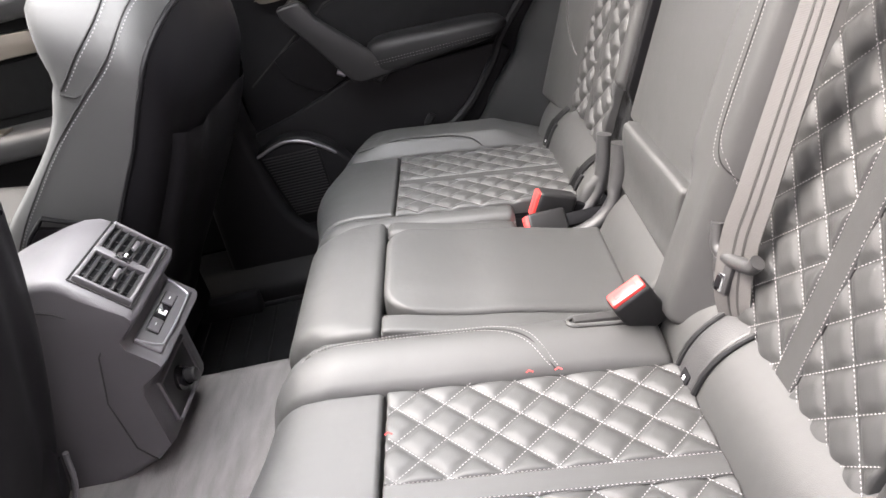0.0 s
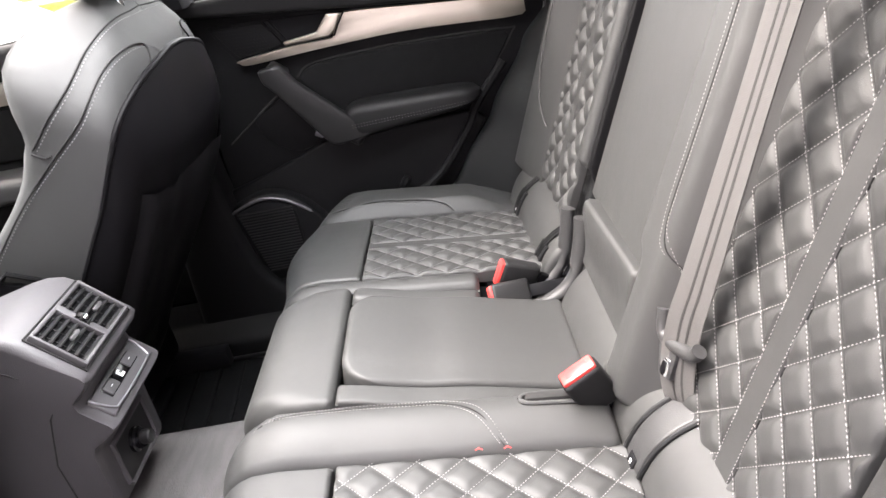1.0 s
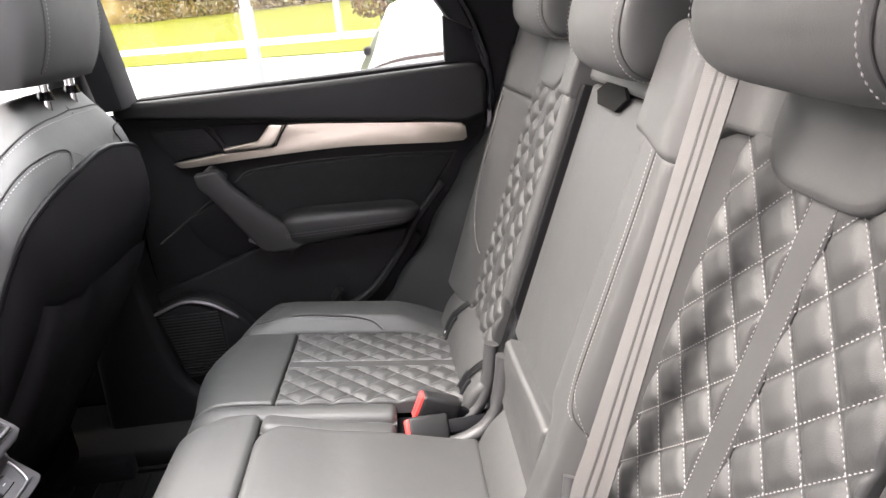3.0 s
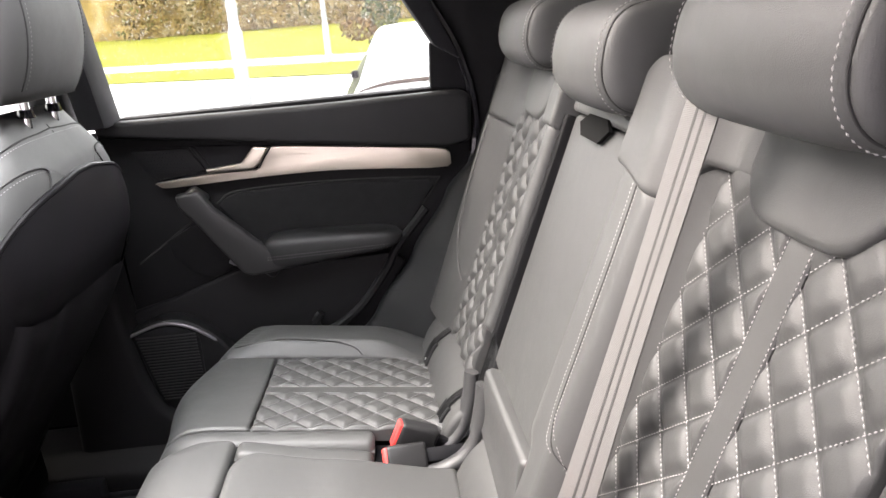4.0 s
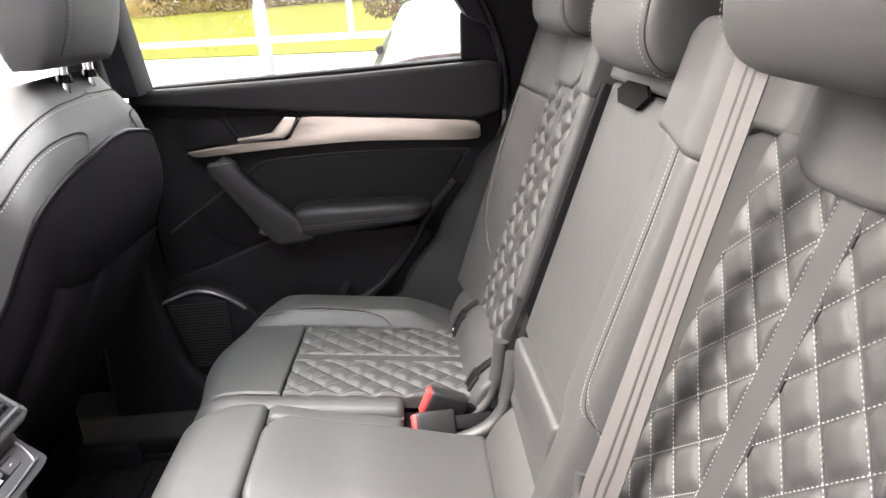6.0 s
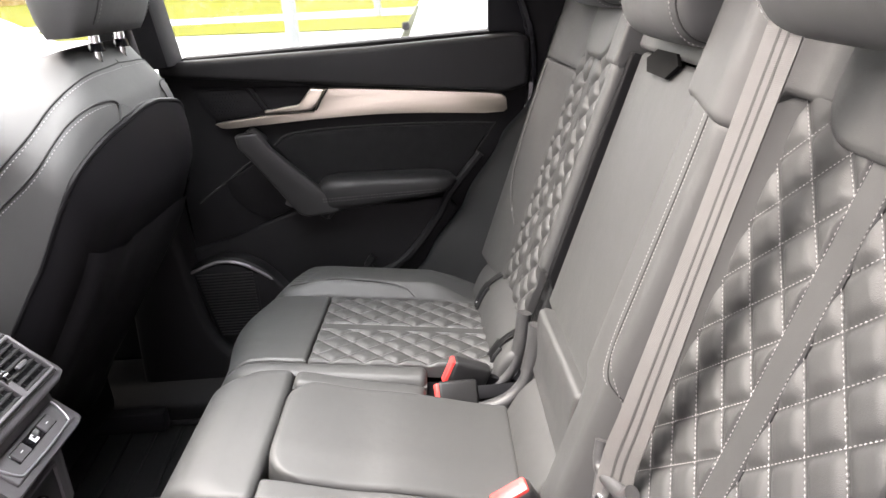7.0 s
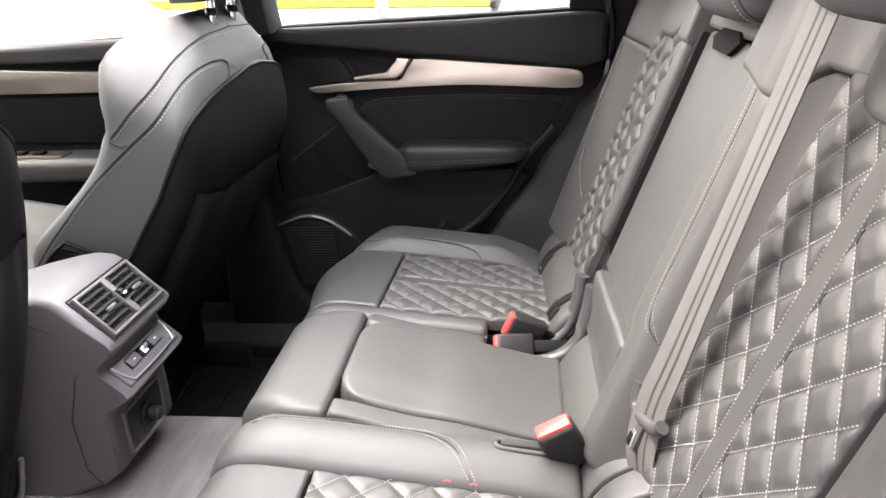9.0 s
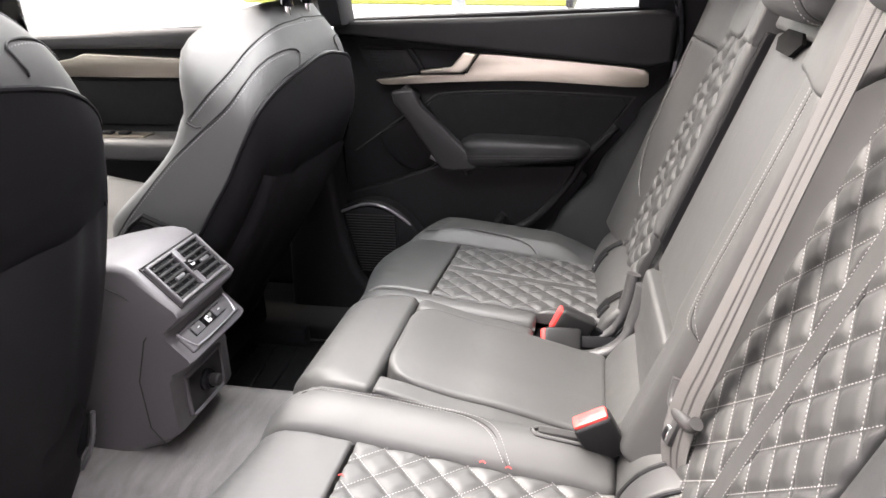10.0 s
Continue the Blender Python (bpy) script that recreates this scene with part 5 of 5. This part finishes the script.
# slot in the near cushion where the buckle comes out
slot = thing("buckle_slot", "stitched leather slot round the seat belt buckle", "seat slot", (-0.1, -0.14, 0.34))
SLOT = [(-0.142, -0.150), (-0.135, -0.143), (-0.110, -0.141), (-0.075, -0.141), (-0.064, -0.150), (-0.075, -0.159), (-0.110, -0.159), (-0.135, -0.157), (-0.142, -0.150)]
ring = curve_points([(x, y, 0.3475 - 0.12 * (x + 0.15) + 0.009) for x, y in SLOT], 5)
part("rim", tube(ring, 0.0030, 8), LEATHER, slot)
part("opening", rbox((0.062, 0.014, 0.010), (-0.104, -0.150, 0.3525), 0.005, (0, 6, 0)), SEAM, slot)

# curved covers over the backrest hinges
for y0, x0, r0 in ((0.203, -0.008, 0.013), (0.158, 0.006, 0.015)):
    hc = thing("hinge_cover", "curved grey plastic cover over the backrest hinge", "hinge cover", (x0, y0, 0.30), "hinge covers")
    pts = curve_points([(-0.125 + x0, y0 - 0.006, 0.288), (-0.080 + x0, y0 - 0.004, 0.290), (-0.042 + x0, y0, 0.302), (-0.016 + x0, y0 + 0.004, 0.330), (-0.004 + x0, y0 + 0.008, 0.370), (0.004 + x0, y0 + 0.012, 0.42)], 8)
    part("cover", tube(pts, [r0 * (0.7 + 0.3 * min(1, i / 16)) for i in range(len(pts))], 14, 0.8), LEATHER_SIDE, hc)
    part("foot", rbox((0.060, 0.022, 0.014), (-0.115 + x0, y0 - 0.010, 0.283), 0.004, (0, 4, 0)), DARK, hc)

# bits of red thread left on the seat
for x, y in ((-0.197, -0.2125), (-0.165, -0.213), (-0.352, -0.285)):
    sc = thing("thread_scrap", "tiny scrap of red thread on the seat seam", "thread scrap", (x, y, 0.342), "thread scraps")
    part("strand", tube([(x - 0.004, y, 0.3475 - 0.12 * (x + 0.2)), (x, y + 0.001, 0.349 - 0.12 * (x + 0.2)), (x + 0.004, y - 0.001, 0.3475 - 0.12 * (x + 0.2))], 0.0008, 6), RED, sc)


# ---- outside ----
def parked_car(x, y, label, detailed=False):
    """A car seen side on: shaped body, glass painted white like its sky reflection, wheels and a mirror."""
    t = thing("parked_car", label, "car", (x, y, GROUND_Z), "parked cars")
    def side(poly, a, b, bevel):
        return prism([(x + u, z + GROUND_Z) for u, z in poly], "y", y + a, y + b, bevel, 3)
    roof = arc([(1.20, 0.81), (1.43, 1.17), (1.53, 1.325), (1.68, 1.362), (1.95, 1.37), (3.2, 1.36), (3.85, 1.12), (4.25, 0.90)], 4)
    # white runs over the windscreen too, in place of reflected sky
    part("body", side([(0.0, 0.35), (0.0, 0.58), (0.20, 0.68)] + roof + [(4.40, 0.75), (4.40, 0.35)], 0, 1.75, 0.03), WHITE_PAINT, t)
    for u in (0.85, 3.55):
        w = part("wheel", tube([(x + u, y - 0.03, GROUND_Z + 0.33), (x + u, y + 0.2, GROUND_Z + 0.33)], 0.33, 28), DARK, t)
        part("rim", tube([(x + u, y - 0.05, GROUND_Z + 0.33), (x + u, y, GROUND_Z + 0.33)], 0.22, 20), SILVER, w)
    part("door_mirror", rbox((0.06, 0.10, 0.065), (x + 1.305, y - 0.06, GROUND_Z + 1.0), 0.02, seg=3), DARK, t)
    if detailed:
        part("windscreen_edge", side([(1.185, 0.80), (1.40, 1.15), (1.425, 1.15), (1.33, 0.93), (1.25, 0.80)], -0.012, 0.01, 0.003), PALE_GLASS, t, "pale green edge of the windscreen")
        # brown arc added on the body's side for the scuttle area
        low = arc([(1.32, 0.845), (1.48, 0.876), (1.69, 0.895), (2.2, 0.90)], 6)
        high = arc([(1.34, 0.862), (1.48, 0.900), (1.69, 0.926), (2.2, 0.935)], 6)
        part("scuttle_arc", side(low + high[::-1], -0.014, 0.01, 0.002), BROWN_SCUTTLE, t, "dark brownish arc for the scuttle area")
    return t


PALE_GLASS = material("pale_green_glass_edge", (0.12, 0.13, 0.085), 0.3, var=0.15, scale=12)
BROWN_SCUTTLE = material("brownish_scuttle", (0.060, 0.043, 0.037), 0.4, var=0.4, scale=60)
parked_car(-1.62, 5.2, "white parked car on the road outside the window", True)
parked_car(-9.2, 7.0, "white parked car further along the road")


def lamp_post(x, y, r, h, base=0.0):
    t = thing("lamp_post", "pale painted steel lamp post beside the road", "lamp post", (x, y, GROUND_Z + base), "lamp posts")
    z = GROUND_Z + base
    part("pole", tube([(x, y, z), (x, y, z + 1.45)], r * 1.35, 16), POST, t)
    part("upper_pole", tube([(x, y, z + 1.4), (x, y, z + 1.55), (x, y, z + h)], [r * 1.35, r, r * 0.8], 16), POST, t)
    return t


lamp_post(-2.75, 13.2, 0.095, 7)
lamp_post(-2.05, 27.4, 0.095, 8, 0.12)

def foliage(name, mat, count, spot, size, label, category):
    """Many small leaves at places that spot() draws."""
    bm = bmesh.new()
    for i in range(count):
        p = spot()
        s = leaf_rng.uniform(*size)
        a = Vector((leaf_rng.uniform(-1, 1), leaf_rng.uniform(-1, 1), leaf_rng.uniform(-1, 1))).normalized()
        b = a.orthogonal().normalized()
        bm.faces.new([bm.verts.new(p + a * s), bm.verts.new(p + b * s * 0.5), bm.verts.new(p - a * s), bm.verts.new(p - b * s * 0.5)])
    me = bpy.data.meshes.new(name)
    bm.to_mesh(me)
    bm.free()
    me.materials.append(mat)
    tagged(new(name, me), label, category, kind="stuff")


# hedge of dense brown leaves, and two low shrubs in front of it
leaf_rng = random.Random(4)
def hedge_spot():
    p = street_point(leaf_rng.uniform(-45, 30), 34 + leaf_rng.uniform(-1.2, 0.6), 1.2 + 7.5 * leaf_rng.random())
    return p + TN * (1.2 * noise.noise((p.x * 0.25, p.y * 0.25, p.z * 0.5)))


def shrub_spot(c, r):
    def spot():
        d = Vector((leaf_rng.gauss(0, 1), leaf_rng.gauss(0, 1), leaf_rng.gauss(0, 1))).normalized()
        k = 0.75 + 0.25 * leaf_rng.random() + 0.3 * noise.noise(d * 2.5)
        return Vector(c) + Vector((d.x * r[0], d.y * r[1], d.z * r[2])) * k
    return spot


foliage("hedge", HEDGE, 14000, hedge_spot, (0.10, 0.26), "tall brown and green hedge behind the lawn", "hedge")
GREEN_LEAF = material("green_shrub_leaf", (0.022, 0.032, 0.010), 0.7, spec=0.2, var=0.5, scale=3)
RUST_LEAF = material("rusty_shrub_leaf", (0.075, 0.042, 0.013), 0.8, spec=0.1, var=0.5, scale=3)
foliage("green_shrub", GREEN_LEAF, 900, shrub_spot((0.09, 29.24, 1.79), (0.75, 0.7, 1.9)), (0.07, 0.16), "green evergreen shrub in front of the brown hedge", "shrub")
foliage("rusty_shrub", RUST_LEAF, 400, shrub_spot((-0.8, 28.73, 0.82), (0.75, 0.6, 0.45)), (0.06, 0.13), "low rusty brown shrub at the edge of the lawn", "shrub")
solo("hedge_core", street_band(35.2, 36.0, 9.0, 9.2, 9.5), HEDGE, "dense inside of the tall hedge", "hedge", "stuff")
